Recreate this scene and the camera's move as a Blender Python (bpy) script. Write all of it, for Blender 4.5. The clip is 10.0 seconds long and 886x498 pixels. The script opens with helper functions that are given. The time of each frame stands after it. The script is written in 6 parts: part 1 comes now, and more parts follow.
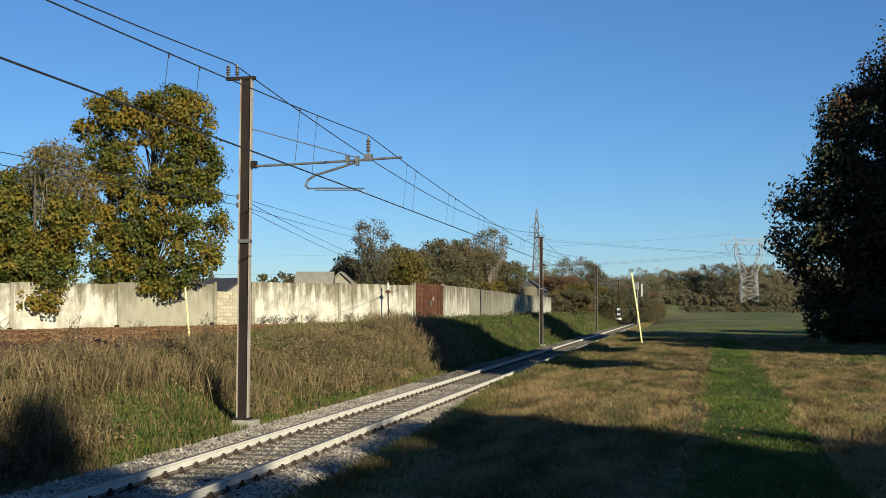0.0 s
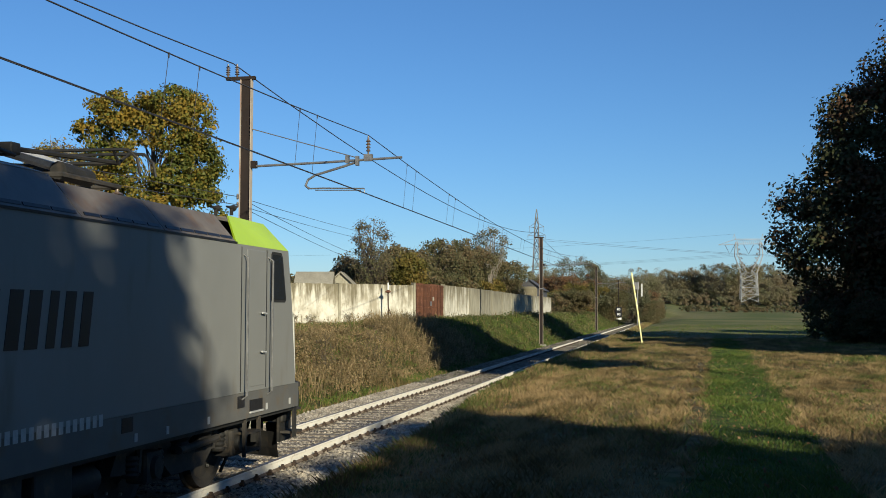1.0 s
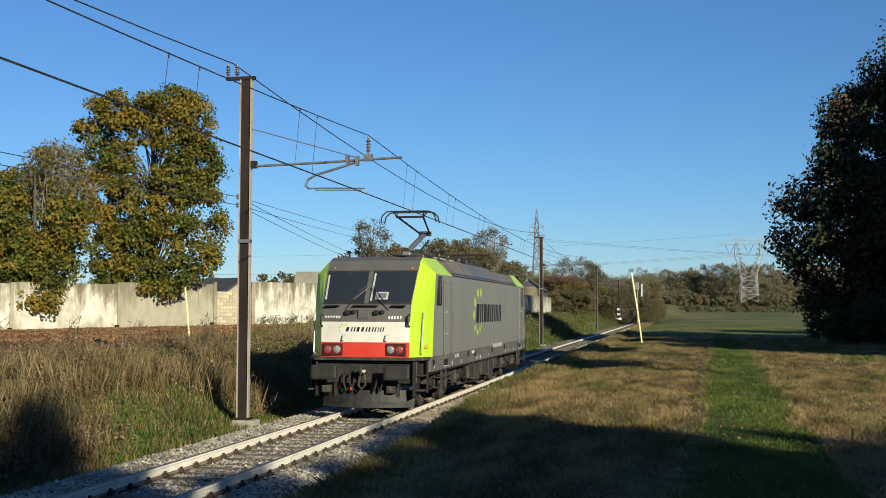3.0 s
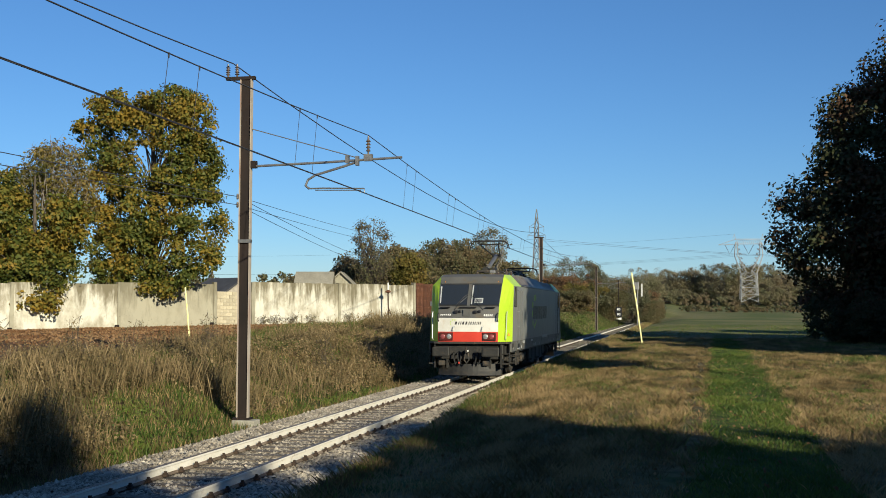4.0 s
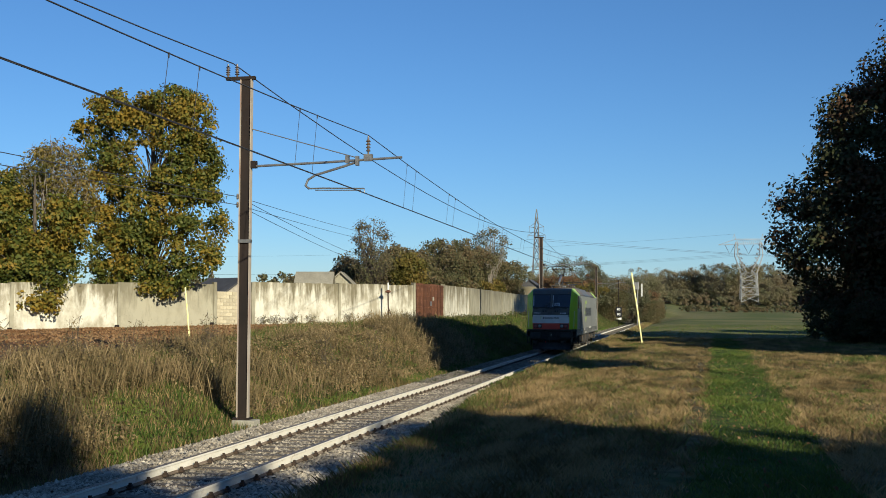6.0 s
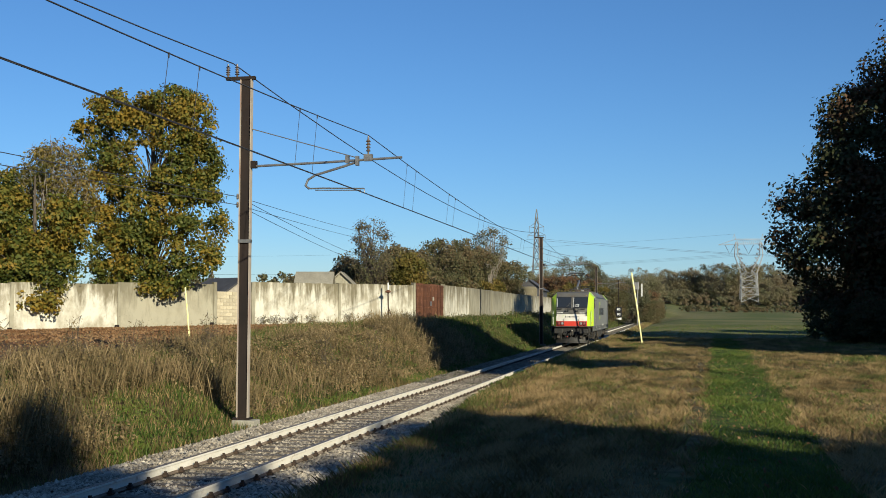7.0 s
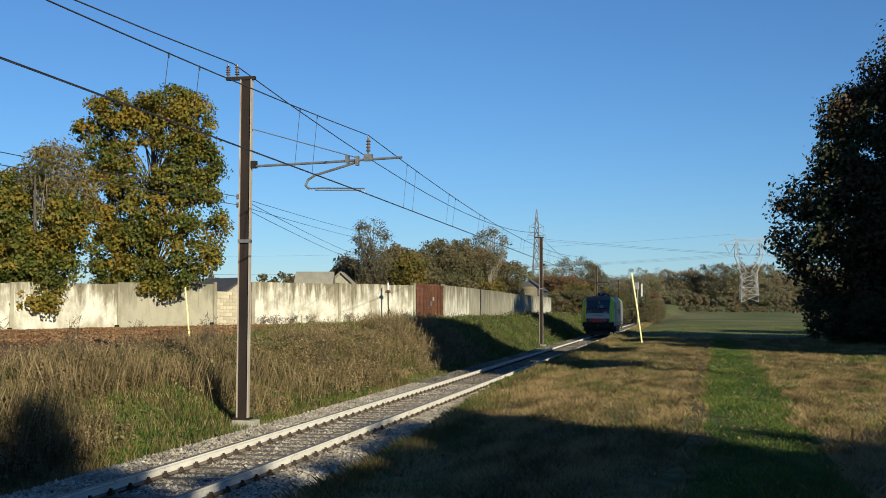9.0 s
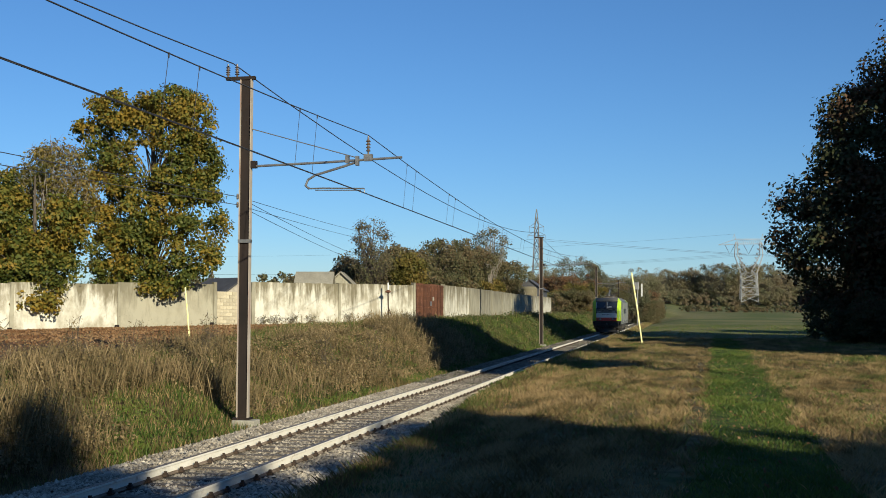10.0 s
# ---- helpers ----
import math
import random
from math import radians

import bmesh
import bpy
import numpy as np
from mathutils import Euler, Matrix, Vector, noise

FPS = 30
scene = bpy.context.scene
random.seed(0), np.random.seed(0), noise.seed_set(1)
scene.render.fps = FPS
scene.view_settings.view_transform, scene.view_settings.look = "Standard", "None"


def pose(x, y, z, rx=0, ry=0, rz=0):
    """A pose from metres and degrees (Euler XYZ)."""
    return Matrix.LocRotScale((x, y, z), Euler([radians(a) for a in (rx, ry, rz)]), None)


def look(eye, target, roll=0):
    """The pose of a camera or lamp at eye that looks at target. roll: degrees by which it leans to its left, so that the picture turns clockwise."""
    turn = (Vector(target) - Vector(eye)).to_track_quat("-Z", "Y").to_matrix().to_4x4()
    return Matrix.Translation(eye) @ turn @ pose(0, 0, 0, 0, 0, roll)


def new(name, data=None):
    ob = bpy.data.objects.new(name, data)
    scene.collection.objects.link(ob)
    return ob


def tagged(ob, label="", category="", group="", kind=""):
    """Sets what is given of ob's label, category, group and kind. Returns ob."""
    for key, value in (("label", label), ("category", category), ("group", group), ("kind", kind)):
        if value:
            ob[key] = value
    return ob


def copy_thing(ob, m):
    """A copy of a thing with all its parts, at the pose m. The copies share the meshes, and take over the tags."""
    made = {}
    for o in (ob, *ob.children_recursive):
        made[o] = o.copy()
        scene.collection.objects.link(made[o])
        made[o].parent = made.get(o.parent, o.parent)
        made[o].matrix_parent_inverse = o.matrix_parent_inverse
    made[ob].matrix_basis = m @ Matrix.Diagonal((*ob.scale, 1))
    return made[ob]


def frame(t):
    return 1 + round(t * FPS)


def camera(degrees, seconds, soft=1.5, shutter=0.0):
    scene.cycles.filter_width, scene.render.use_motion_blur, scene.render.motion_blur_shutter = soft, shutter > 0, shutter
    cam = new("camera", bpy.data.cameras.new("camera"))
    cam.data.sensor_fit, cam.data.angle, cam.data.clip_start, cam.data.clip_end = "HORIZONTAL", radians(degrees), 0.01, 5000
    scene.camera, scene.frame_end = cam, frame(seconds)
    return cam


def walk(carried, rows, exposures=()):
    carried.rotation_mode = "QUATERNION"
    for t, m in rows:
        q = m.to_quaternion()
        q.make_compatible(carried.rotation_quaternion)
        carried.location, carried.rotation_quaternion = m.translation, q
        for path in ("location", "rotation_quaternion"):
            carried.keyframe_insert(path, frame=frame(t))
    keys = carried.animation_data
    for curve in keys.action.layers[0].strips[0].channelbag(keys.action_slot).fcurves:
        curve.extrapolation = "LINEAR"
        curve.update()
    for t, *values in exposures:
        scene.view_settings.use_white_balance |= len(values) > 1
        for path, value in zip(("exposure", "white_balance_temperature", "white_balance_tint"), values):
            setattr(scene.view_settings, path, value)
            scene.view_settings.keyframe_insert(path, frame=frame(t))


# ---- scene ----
# ---- camera: it stands still on the field beside the line ----
# The track runs along +y at x = 0, rail tops at z = 0.
cam = camera(41.6, 10.0, soft=0.9)
EYE = (7.2085, 0.0, 2.4632)
AIM = (-2.588, 48.96, 5.059)
walk(cam, [(0.0, look(EYE, AIM, 0.19)), (10.0, look(EYE, AIM, 0.19))],
     exposures=[(0.0, 0.55, 5750, 8), (10.0, 0.55, 5750, 8)])

# ---- light: low autumn sun from behind and to the right ----
SUN_ELEV, SUN_HEAD = radians(17.6), radians(37.0)   # travels SUN_HEAD to the left of +y
travel = Vector((-math.sin(SUN_HEAD) * math.cos(SUN_ELEV), math.cos(SUN_HEAD) * math.cos(SUN_ELEV), -math.sin(SUN_ELEV)))
sun_data = bpy.data.lights.new("sun", "SUN")
sun_data.energy, sun_data.angle, sun_data.color = 5.0, radians(0.55), (1.0, 0.85, 0.57)
sun = new("sun", sun_data)
sun.matrix_world = look((60, -90, 60), Vector((60, -90, 60)) + travel * 10)
world = bpy.data.worlds.new("sky")
scene.world = world
world.use_nodes = True
wn = world.node_tree.nodes
sky = wn.new("ShaderNodeTexSky")
sky.sky_type, sky.sun_disc = "NISHITA", False
sky.sun_elevation, sky.sun_rotation = SUN_ELEV, math.atan2(-travel.x, -travel.y)
sky.altitude, sky.air_density, sky.dust_density, sky.ozone_density = 100, 1.0, 0.0, 6.0
wn["Background"].inputs[1].default_value = 0.067
world.node_tree.links.new(sky.outputs[0], wn["Background"].inputs[0])


# ---- materials ----
def material(name, c1, c2, scale=3.0, fine=40.0, rough=0.8, metal=0.0, bump=0.3, vary="", amount=0.35, translucent=0.0,
             c3=None, spec=0.35, dist=0.02, stretch=(1, 1, 1), c3_at=0.6, grain_amount=0.35):
    m = bpy.data.materials.new(name)
    m.use_nodes = True
    n, l = m.node_tree.nodes, m.node_tree.links
    b = n["Principled BSDF"]
    tc = n.new("ShaderNodeTexCoord")
    mp = n.new("ShaderNodeMapping")
    mp.inputs["Scale"].default_value = stretch
    l.new(tc.outputs["Object"], mp.inputs[0])
    big, small = n.new("ShaderNodeTexNoise"), n.new("ShaderNodeTexNoise")
    for tex, sc in ((big, scale), (small, fine)):
        tex.inputs["Scale"].default_value, tex.inputs["Detail"].default_value, tex.inputs["Roughness"].default_value = sc, 6, 0.6
        l.new(mp.outputs[0], tex.inputs["Vector"])
    ramp = n.new("ShaderNodeValToRGB")
    ramp.color_ramp.elements[0].position, ramp.color_ramp.elements[1].position = 0.36, 0.66
    ramp.color_ramp.elements[0].color, ramp.color_ramp.elements[1].color = (*c1, 1), (*c2, 1)
    l.new(big.outputs["Fac"], ramp.inputs[0])
    col = ramp.outputs[0]
    if c3:
        third = n.new("ShaderNodeMixRGB")
        edge = n.new("ShaderNodeMapRange")
        edge.inputs[1].default_value, edge.inputs[2].default_value = c3_at - 0.06, c3_at + 0.1
        spots = n.new("ShaderNodeTexNoise")
        spots.inputs["Scale"].default_value, spots.inputs["Detail"].default_value = scale * 2.7, 8
        l.new(mp.outputs[0], spots.inputs["Vector"])
        l.new(spots.outputs["Fac"], edge.inputs[0])
        l.new(edge.outputs[0], third.inputs[0])
        l.new(col, third.inputs[1])
        third.inputs[2].default_value = (*c3, 1)
        col = third.outputs[0]
    grain = n.new("ShaderNodeMixRGB")
    grain.blend_type, grain.inputs[0].default_value = "OVERLAY", grain_amount
    l.new(col, grain.inputs[1])
    l.new(small.outputs["Fac"], grain.inputs[2])
    col = grain.outputs[0]
    if vary:
        if vary == "island":
            rnd = n.new("ShaderNodeNewGeometry").outputs["Random Per Island"]
        else:
            rnd = n.new("ShaderNodeObjectInfo").outputs["Random"]
        mr = n.new("ShaderNodeMapRange")
        mr.inputs[3].default_value, mr.inputs[4].default_value = 1 - amount, 1 + amount
        l.new(rnd, mr.inputs[0])
        hs = n.new("ShaderNodeHueSaturation")
        l.new(mr.outputs[0], hs.inputs["Value"])
        l.new(col, hs.inputs["Color"])
        col = hs.outputs[0]
    l.new(col, b.inputs["Base Color"])
    b.inputs["Metallic"].default_value = metal
    b.inputs["Specular IOR Level"].default_value = spec
    rr = n.new("ShaderNodeMapRange")
    rr.inputs[3].default_value, rr.inputs[4].default_value = max(rough - 0.12, 0.02), min(rough + 0.12, 1)
    l.new(small.outputs["Fac"], rr.inputs[0])
    l.new(rr.outputs[0], b.inputs["Roughness"])
    if bump:
        bp = n.new("ShaderNodeBump")
        bp.inputs["Strength"].default_value, bp.inputs["Distance"].default_value = bump, dist
        l.new(small.outputs["Fac"], bp.inputs["Height"])
        l.new(bp.outputs[0], b.inputs["Normal"])
    if translucent:
        tr = n.new("ShaderNodeBsdfTranslucent")
        l.new(col, tr.inputs[0])
        mix = n.new("ShaderNodeMixShader")
        mix.inputs[0].default_value = translucent
        l.new(b.outputs[0], mix.inputs[1])
        l.new(tr.outputs[0], mix.inputs[2])
        l.new(mix.outputs[0], n["Material Output"].inputs[0])
    return m


def leaf_material(name, colours, translucent=0.35, rough=0.6, patch=0.35, single=0.5, run=1.0):
    """Leaves and blades: each piece takes a colour of the list, patches of the plant lean to one end of it."""
    m = bpy.data.materials.new(name)
    m.use_nodes = True
    n, l = m.node_tree.nodes, m.node_tree.links
    b = n["Principled BSDF"]
    geo = n.new("ShaderNodeNewGeometry")
    tc = n.new("ShaderNodeTexCoord")
    noise_tex = n.new("ShaderNodeTexNoise")
    noise_tex.inputs["Scale"].default_value, noise_tex.inputs["Detail"].default_value = patch, 3
    lie = n.new("ShaderNodeMapping")
    lie.inputs["Scale"].default_value = (1, run, 1)
    l.new(tc.outputs["Object"], lie.inputs[0])
    l.new(lie.outputs[0], noise_tex.inputs["Vector"])
    mr = n.new("ShaderNodeMapRange")
    mr.inputs[1].default_value, mr.inputs[2].default_value = 0.37, 0.63
    l.new(noise_tex.outputs["Fac"], mr.inputs[0])
    mixf = n.new("ShaderNodeMix")
    mixf.inputs[0].default_value = single
    l.new(mr.outputs[0], mixf.inputs[2])
    l.new(geo.outputs["Random Per Island"], mixf.inputs[3])
    ramp = n.new("ShaderNodeValToRGB")
    e = ramp.color_ramp.elements
    while len(e) < len(colours):
        e.new(0.5)
    for i, c in enumerate(colours):
        e[i].position = 0.18 + 0.64 * i / max(1, len(colours) - 1)
        e[i].color = (*c, 1)
    l.new(mixf.outputs[0], ramp.inputs[0])
    l.new(ramp.outputs[0], b.inputs["Base Color"])
    b.inputs["Roughness"].default_value = rough
    b.inputs["Specular IOR Level"].default_value = 0.25
    tr = n.new("ShaderNodeBsdfTranslucent")
    l.new(ramp.outputs[0], tr.inputs[0])
    mix = n.new("ShaderNodeMixShader")
    mix.inputs[0].default_value = translucent
    l.new(b.outputs[0], mix.inputs[1])
    l.new(tr.outputs[0], mix.inputs[2])
    l.new(mix.outputs[0], n["Material Output"].inputs[0])
    return m


def glow(name, colour, strength):
    m = bpy.data.materials.new(name)
    m.use_nodes = True
    b = m.node_tree.nodes["Principled BSDF"]
    b.inputs["Base Color"].default_value = (*colour, 1)
    b.inputs["Emission Color"].default_value = (*colour, 1)
    b.inputs["Emission Strength"].default_value = strength
    b.inputs["Roughness"].default_value = 0.2
    return m


M = {}
M["grey_paint"] = material("grey_paint", (0.185, 0.187, 0.18), (0.205, 0.208, 0.2), 0.5, 9, 0.42, 0, 0.03, c3=(0.14, 0.125, 0.105), stretch=(1, 1, 0.35), c3_at=0.66, grain_amount=0.1)
M["dark_grey_paint"] = material("dark_grey_paint", (0.07, 0.07, 0.068), (0.1, 0.098, 0.093), 1.2, 14, 0.5, 0, 0.04, c3=(0.1, 0.085, 0.065), grain_amount=0.1)
M["skirt_paint"] = material("skirt_paint", (0.1, 0.1, 0.097), (0.13, 0.128, 0.12), 1.2, 14, 0.5, 0, 0.04, c3=(0.12, 0.1, 0.075), grain_amount=0.1)
M["lime_paint"] = material("lime_paint", (0.36, 0.52, 0.02), (0.42, 0.59, 0.028), 1.0, 16, 0.38, 0, 0.03, c3=(0.3, 0.4, 0.04), c3_at=0.72, grain_amount=0.1)
M["white_paint"] = material("white_paint", (0.5, 0.485, 0.44), (0.58, 0.565, 0.52), 2.0, 22, 0.45, 0, 0.03, c3=(0.48, 0.43, 0.35), c3_at=0.68, grain_amount=0.1)
M["red_paint"] = material("red_paint", (0.42, 0.035, 0.02), (0.48, 0.045, 0.024), 2.0, 20, 0.42, 0, 0.03, grain_amount=0.1)
M["roof_paint"] = material("roof_paint", (0.11, 0.095, 0.085), (0.17, 0.15, 0.135), 0.9, 12, 0.65, 0, 0.08, c3=(0.13, 0.085, 0.06))
M["black_metal"] = material("black_metal", (0.013, 0.013, 0.013), (0.027, 0.026, 0.024), 3, 30, 0.6, 0, 0.15, c3=(0.036, 0.03, 0.024))
M["bogie_metal"] = material("bogie_metal", (0.022, 0.021, 0.02), (0.048, 0.043, 0.037), 2, 24, 0.75, 0, 0.2, c3=(0.08, 0.06, 0.04))
M["steel_bright"] = material("steel_bright", (0.5, 0.5, 0.49), (0.62, 0.61, 0.6), 6, 60, 0.35, 0.9, 0.03)
M["silver_paint"] = material("silver_paint", (0.45, 0.45, 0.44), (0.58, 0.58, 0.56), 4, 30, 0.45, 0.3, 0.03)
M["insulator_glaze"] = material("insulator_glaze", (0.09, 0.065, 0.05), (0.15, 0.115, 0.095), 5, 30, 0.25, 0, 0.02)
M["copper"] = material("copper_wire", (0.05, 0.05, 0.055), (0.08, 0.075, 0.075), 2, 30, 0.5, 0.4, 0)
M["decal_white"] = material("decal_white", (0.62, 0.62, 0.6), (0.7, 0.7, 0.68), 3, 20, 0.5, 0, 0)
M["marking_grey"] = material("marking_grey", (0.36, 0.36, 0.35), (0.46, 0.46, 0.44), 3, 20, 0.5, 0, 0)
M["decal_black"] = material("decal_black", (0.012, 0.012, 0.015), (0.02, 0.02, 0.023), 3, 20, 0.4, 0, 0)
M["yellow_paint"] = material("yellow_paint", (0.74, 0.67, 0.26), (0.84, 0.79, 0.4), 3, 20, 0.5, 0, 0.03, c3=(0.6, 0.5, 0.12), c3_at=0.7)
M["orange_paint"] = material("orange_paint", (0.7, 0.25, 0.02), (0.8, 0.33, 0.04), 3, 20, 0.5, 0, 0)
M["rail_side"] = material("rail_side", (0.7, 0.66, 0.57), (0.8, 0.77, 0.69), 1.5, 25, 0.6, 0.1, 0.1, c3=(0.36, 0.26, 0.17), c3_at=0.68)
M["rail_foot"] = material("rail_foot", (0.12, 0.09, 0.065), (0.24, 0.19, 0.145), 2, 25, 0.85, 0, 0.2, c3=(0.1, 0.065, 0.04))
M["rail_top"] = material("rail_top", (0.16, 0.12, 0.085), (0.27, 0.22, 0.17), 3, 30, 0.5, 0.5, 0.02, c3=(0.12, 0.075, 0.045), c3_at=0.6)
M["rust"] = material("rust", (0.035, 0.024, 0.018), (0.06, 0.04, 0.028), 4, 30, 0.85, 0, 0.25)
M["sleeper"] = material("sleeper", (0.085, 0.07, 0.054), (0.18, 0.15, 0.118), 3, 35, 0.9, 0, 0.4, vary="object", amount=0.2)
M["stone"] = material("ballast_stone", (0.3, 0.255, 0.19), (0.5, 0.44, 0.345), 1.3, 30, 0.92, 0, 0.3, vary="island", amount=0.4)
M["soiled_stone"] = material("soiled_stone", (0.1, 0.088, 0.066), (0.26, 0.225, 0.175), 0.5, 30, 0.95, 0, 0.3, vary="island", amount=0.4, c3=(0.07, 0.08, 0.035), c3_at=0.58)
M["ballast_bed"] = material("ballast_bed", (0.12, 0.105, 0.085), (0.3, 0.27, 0.23), 22, 60, 0.95, 0, 1.0, dist=0.05)


def wall_material(name, clean, worn, grime, cover):
    """Old render: clean coat, worn patches, and grime that has run down from the top in streaks."""
    m = bpy.data.materials.new(name)
    m.use_nodes = True
    n, l = m.node_tree.nodes, m.node_tree.links
    b = n["Principled BSDF"]
    b.inputs["Roughness"].default_value, b.inputs["Specular IOR Level"].default_value = 0.92, 0.2
    tc = n.new("ShaderNodeTexCoord")
    rnd = n.new("ShaderNodeObjectInfo")

    def tex(scale, stretch, detail=8):
        mp = n.new("ShaderNodeMapping")
        mp.inputs["Scale"].default_value = (scale, scale, scale * stretch)
        l.new(tc.outputs["Object"], mp.inputs[0])
        t = n.new("ShaderNodeTexNoise")
        t.inputs["Scale"].default_value, t.inputs["Detail"].default_value, t.inputs["Roughness"].default_value = 1.0, detail, 0.65
        l.new(mp.outputs[0], t.inputs["Vector"])
        return t.outputs["Fac"]

    def mix(f, a, c, lo, hi):
        r = n.new("ShaderNodeMapRange")
        r.inputs[1].default_value, r.inputs[2].default_value = lo, hi
        l.new(f, r.inputs[0])
        k = n.new("ShaderNodeMixRGB")
        l.new(r.outputs[0], k.inputs[0])
        for i, q in ((1, a), (2, c)):
            if isinstance(q, tuple):
                k.inputs[i].default_value = (*q, 1)
            else:
                l.new(q, k.inputs[i])
        return k.outputs[0]

    sep = n.new("ShaderNodeSeparateXYZ")
    l.new(tc.outputs["Object"], sep.inputs[0])
    rise = n.new("ShaderNodeMath")
    rise.operation, rise.inputs[1].default_value, rise.inputs[2].default_value = "MULTIPLY_ADD", 0.14, -0.42
    l.new(sep.outputs[2], rise.inputs[0])
    run = n.new("ShaderNodeMath")
    run.operation = "ADD"
    l.new(tex(2.6, 0.16), run.inputs[0])
    l.new(rise.outputs[0], run.inputs[1])
    col = mix(tex(1.1, 0.7), clean, worn, 0.45, 0.62)
    col = mix(run.outputs[0], col, grime, 0.52 - cover, 0.72 - cover)
    col = mix(tex(7.0, 1.0), col, grime, 0.6, 0.78)
    hs = n.new("ShaderNodeHueSaturation")
    mr = n.new("ShaderNodeMapRange")
    mr.inputs[3].default_value, mr.inputs[4].default_value = 0.86, 1.1
    l.new(rnd.outputs["Random"], mr.inputs[0])
    l.new(mr.outputs[0], hs.inputs["Value"])
    l.new(col, hs.inputs["Color"])
    l.new(hs.outputs[0], b.inputs["Base Color"])
    bp = n.new("ShaderNodeBump")
    bp.inputs["Strength"].default_value, bp.inputs["Distance"].default_value = 0.4, 0.02
    l.new(tex(18, 1.0), bp.inputs["Height"])
    l.new(bp.outputs[0], b.inputs["Normal"])
    return m


M["concrete_wall"] = wall_material("concrete_wall", (0.32, 0.3, 0.23), (0.26, 0.24, 0.18), (0.17, 0.155, 0.11), 0.04)
M["white_wall"] = wall_material("white_wall", (0.6, 0.575, 0.49), (0.34, 0.31, 0.235), (0.17, 0.15, 0.1), 0.055)
M["block"] = material("concrete_block", (0.38, 0.33, 0.23), (0.48, 0.43, 0.32), 3, 25, 0.92, 0, 0.3, vary="object", amount=0.14)
M["mortar"] = material("mortar", (0.3, 0.27, 0.22), (0.4, 0.36, 0.3), 6, 40, 0.95, 0, 0.3)
M["concrete"] = material("concrete", (0.26, 0.245, 0.2), (0.38, 0.36, 0.3), 3, 30, 0.9, 0, 0.3)
M["gate_steel"] = material("gate_steel", (0.08, 0.031, 0.016), (0.135, 0.056, 0.028), 1.5, 14, 0.8, 0, 0.15, c3=(0.19, 0.085, 0.045), vary="object", amount=0.2)
# Web near black for recess shade, flange pale for sunlight: both put into colour.
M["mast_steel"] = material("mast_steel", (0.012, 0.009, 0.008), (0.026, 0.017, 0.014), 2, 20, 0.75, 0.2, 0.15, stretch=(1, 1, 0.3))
M["mast_lit_side"] = material("mast_lit_side", (0.3, 0.25, 0.21), (0.48, 0.43, 0.36), 1.5, 20, 0.7, 0.1, 0.1, c3=(0.3, 0.17, 0.13), stretch=(1, 1, 0.25))
M["galvanised"] = material("galvanised", (0.16, 0.16, 0.165), (0.26, 0.26, 0.26), 4, 30, 0.5, 0.6, 0.05)
M["pylon_steel"] = material("pylon_steel", (0.2, 0.205, 0.21), (0.33, 0.33, 0.33), 0.3, 5, 0.6, 0.3, 0)
M["pylon_grey"] = material("pylon_grey", (0.12, 0.125, 0.13), (0.18, 0.18, 0.185), 0.3, 5, 0.6, 0.3, 0)
M["roof_sheet"] = material("roof_sheet", (0.2, 0.185, 0.145), (0.3, 0.28, 0.225), 0.6, 8, 0.9, 0, 0.2)
M["dark_roof"] = material("dark_roof", (0.045, 0.045, 0.05), (0.08, 0.08, 0.085), 1, 12, 0.7, 0, 0.1)
M["bark"] = material("bark", (0.05, 0.04, 0.03), (0.11, 0.09, 0.07), 5, 25, 0.95, 0, 0.6, stretch=(1, 1, 0.3))
M["twig_grey"] = material("twig_grey", (0.17, 0.15, 0.125), (0.28, 0.25, 0.21), 1, 12, 0.9, 0, 0.2)
M["field_leaf_autumn"] = leaf_material("leaf_autumn", [(0.065, 0.085, 0.017), (0.118, 0.13, 0.023), (0.2, 0.168, 0.028), (0.3, 0.2, 0.03)], 0.4, patch=0.5)
M["leaf_ochre"] = leaf_material("leaf_ochre", [(0.09, 0.09, 0.02), (0.16, 0.13, 0.03), (0.24, 0.17, 0.05)])
M["leaf_dark"] = leaf_material("leaf_dark", [(0.036, 0.05, 0.019), (0.062, 0.062, 0.025), (0.1, 0.055, 0.027)], 0.3)
M["leaf_shade"] = leaf_material("leaf_shade", [(0.048, 0.06, 0.024), (0.07, 0.066, 0.03), (0.11, 0.058, 0.03)], 0.25, 0.75)
M["leaf_brush"] = leaf_material("leaf_brush", [(0.06, 0.085, 0.022), (0.1, 0.11, 0.036), (0.16, 0.135, 0.06)], 0.3, patch=0.35, single=0.35)
M["leaf_hedge"] = leaf_material("leaf_hedge", [(0.11, 0.115, 0.052), (0.16, 0.14, 0.07), (0.21, 0.15, 0.08)], 0.45)
# Pale, low-contrast far leaves: the distance haze is put into their colour.
M["leaf_far_haze"] = leaf_material("leaf_far_haze", [(0.2, 0.2, 0.105), (0.25, 0.215, 0.13), (0.29, 0.215, 0.14)], 0.5, patch=0.05, single=0.25)
M["leaf_rust"] = leaf_material("leaf_rust", [(0.12, 0.09, 0.045), (0.17, 0.1, 0.05), (0.21, 0.105, 0.055)], 0.35)
M["leaf_pale"] = leaf_material("leaf_pale", [(0.1, 0.105, 0.055), (0.15, 0.14, 0.085)], 0.3, single=0.3)
M["grass_green"] = leaf_material("grass_green", [(0.05, 0.088, 0.014), (0.085, 0.128, 0.022), (0.13, 0.165, 0.03)], 0.3, patch=1.3, single=0.35, run=0.3)
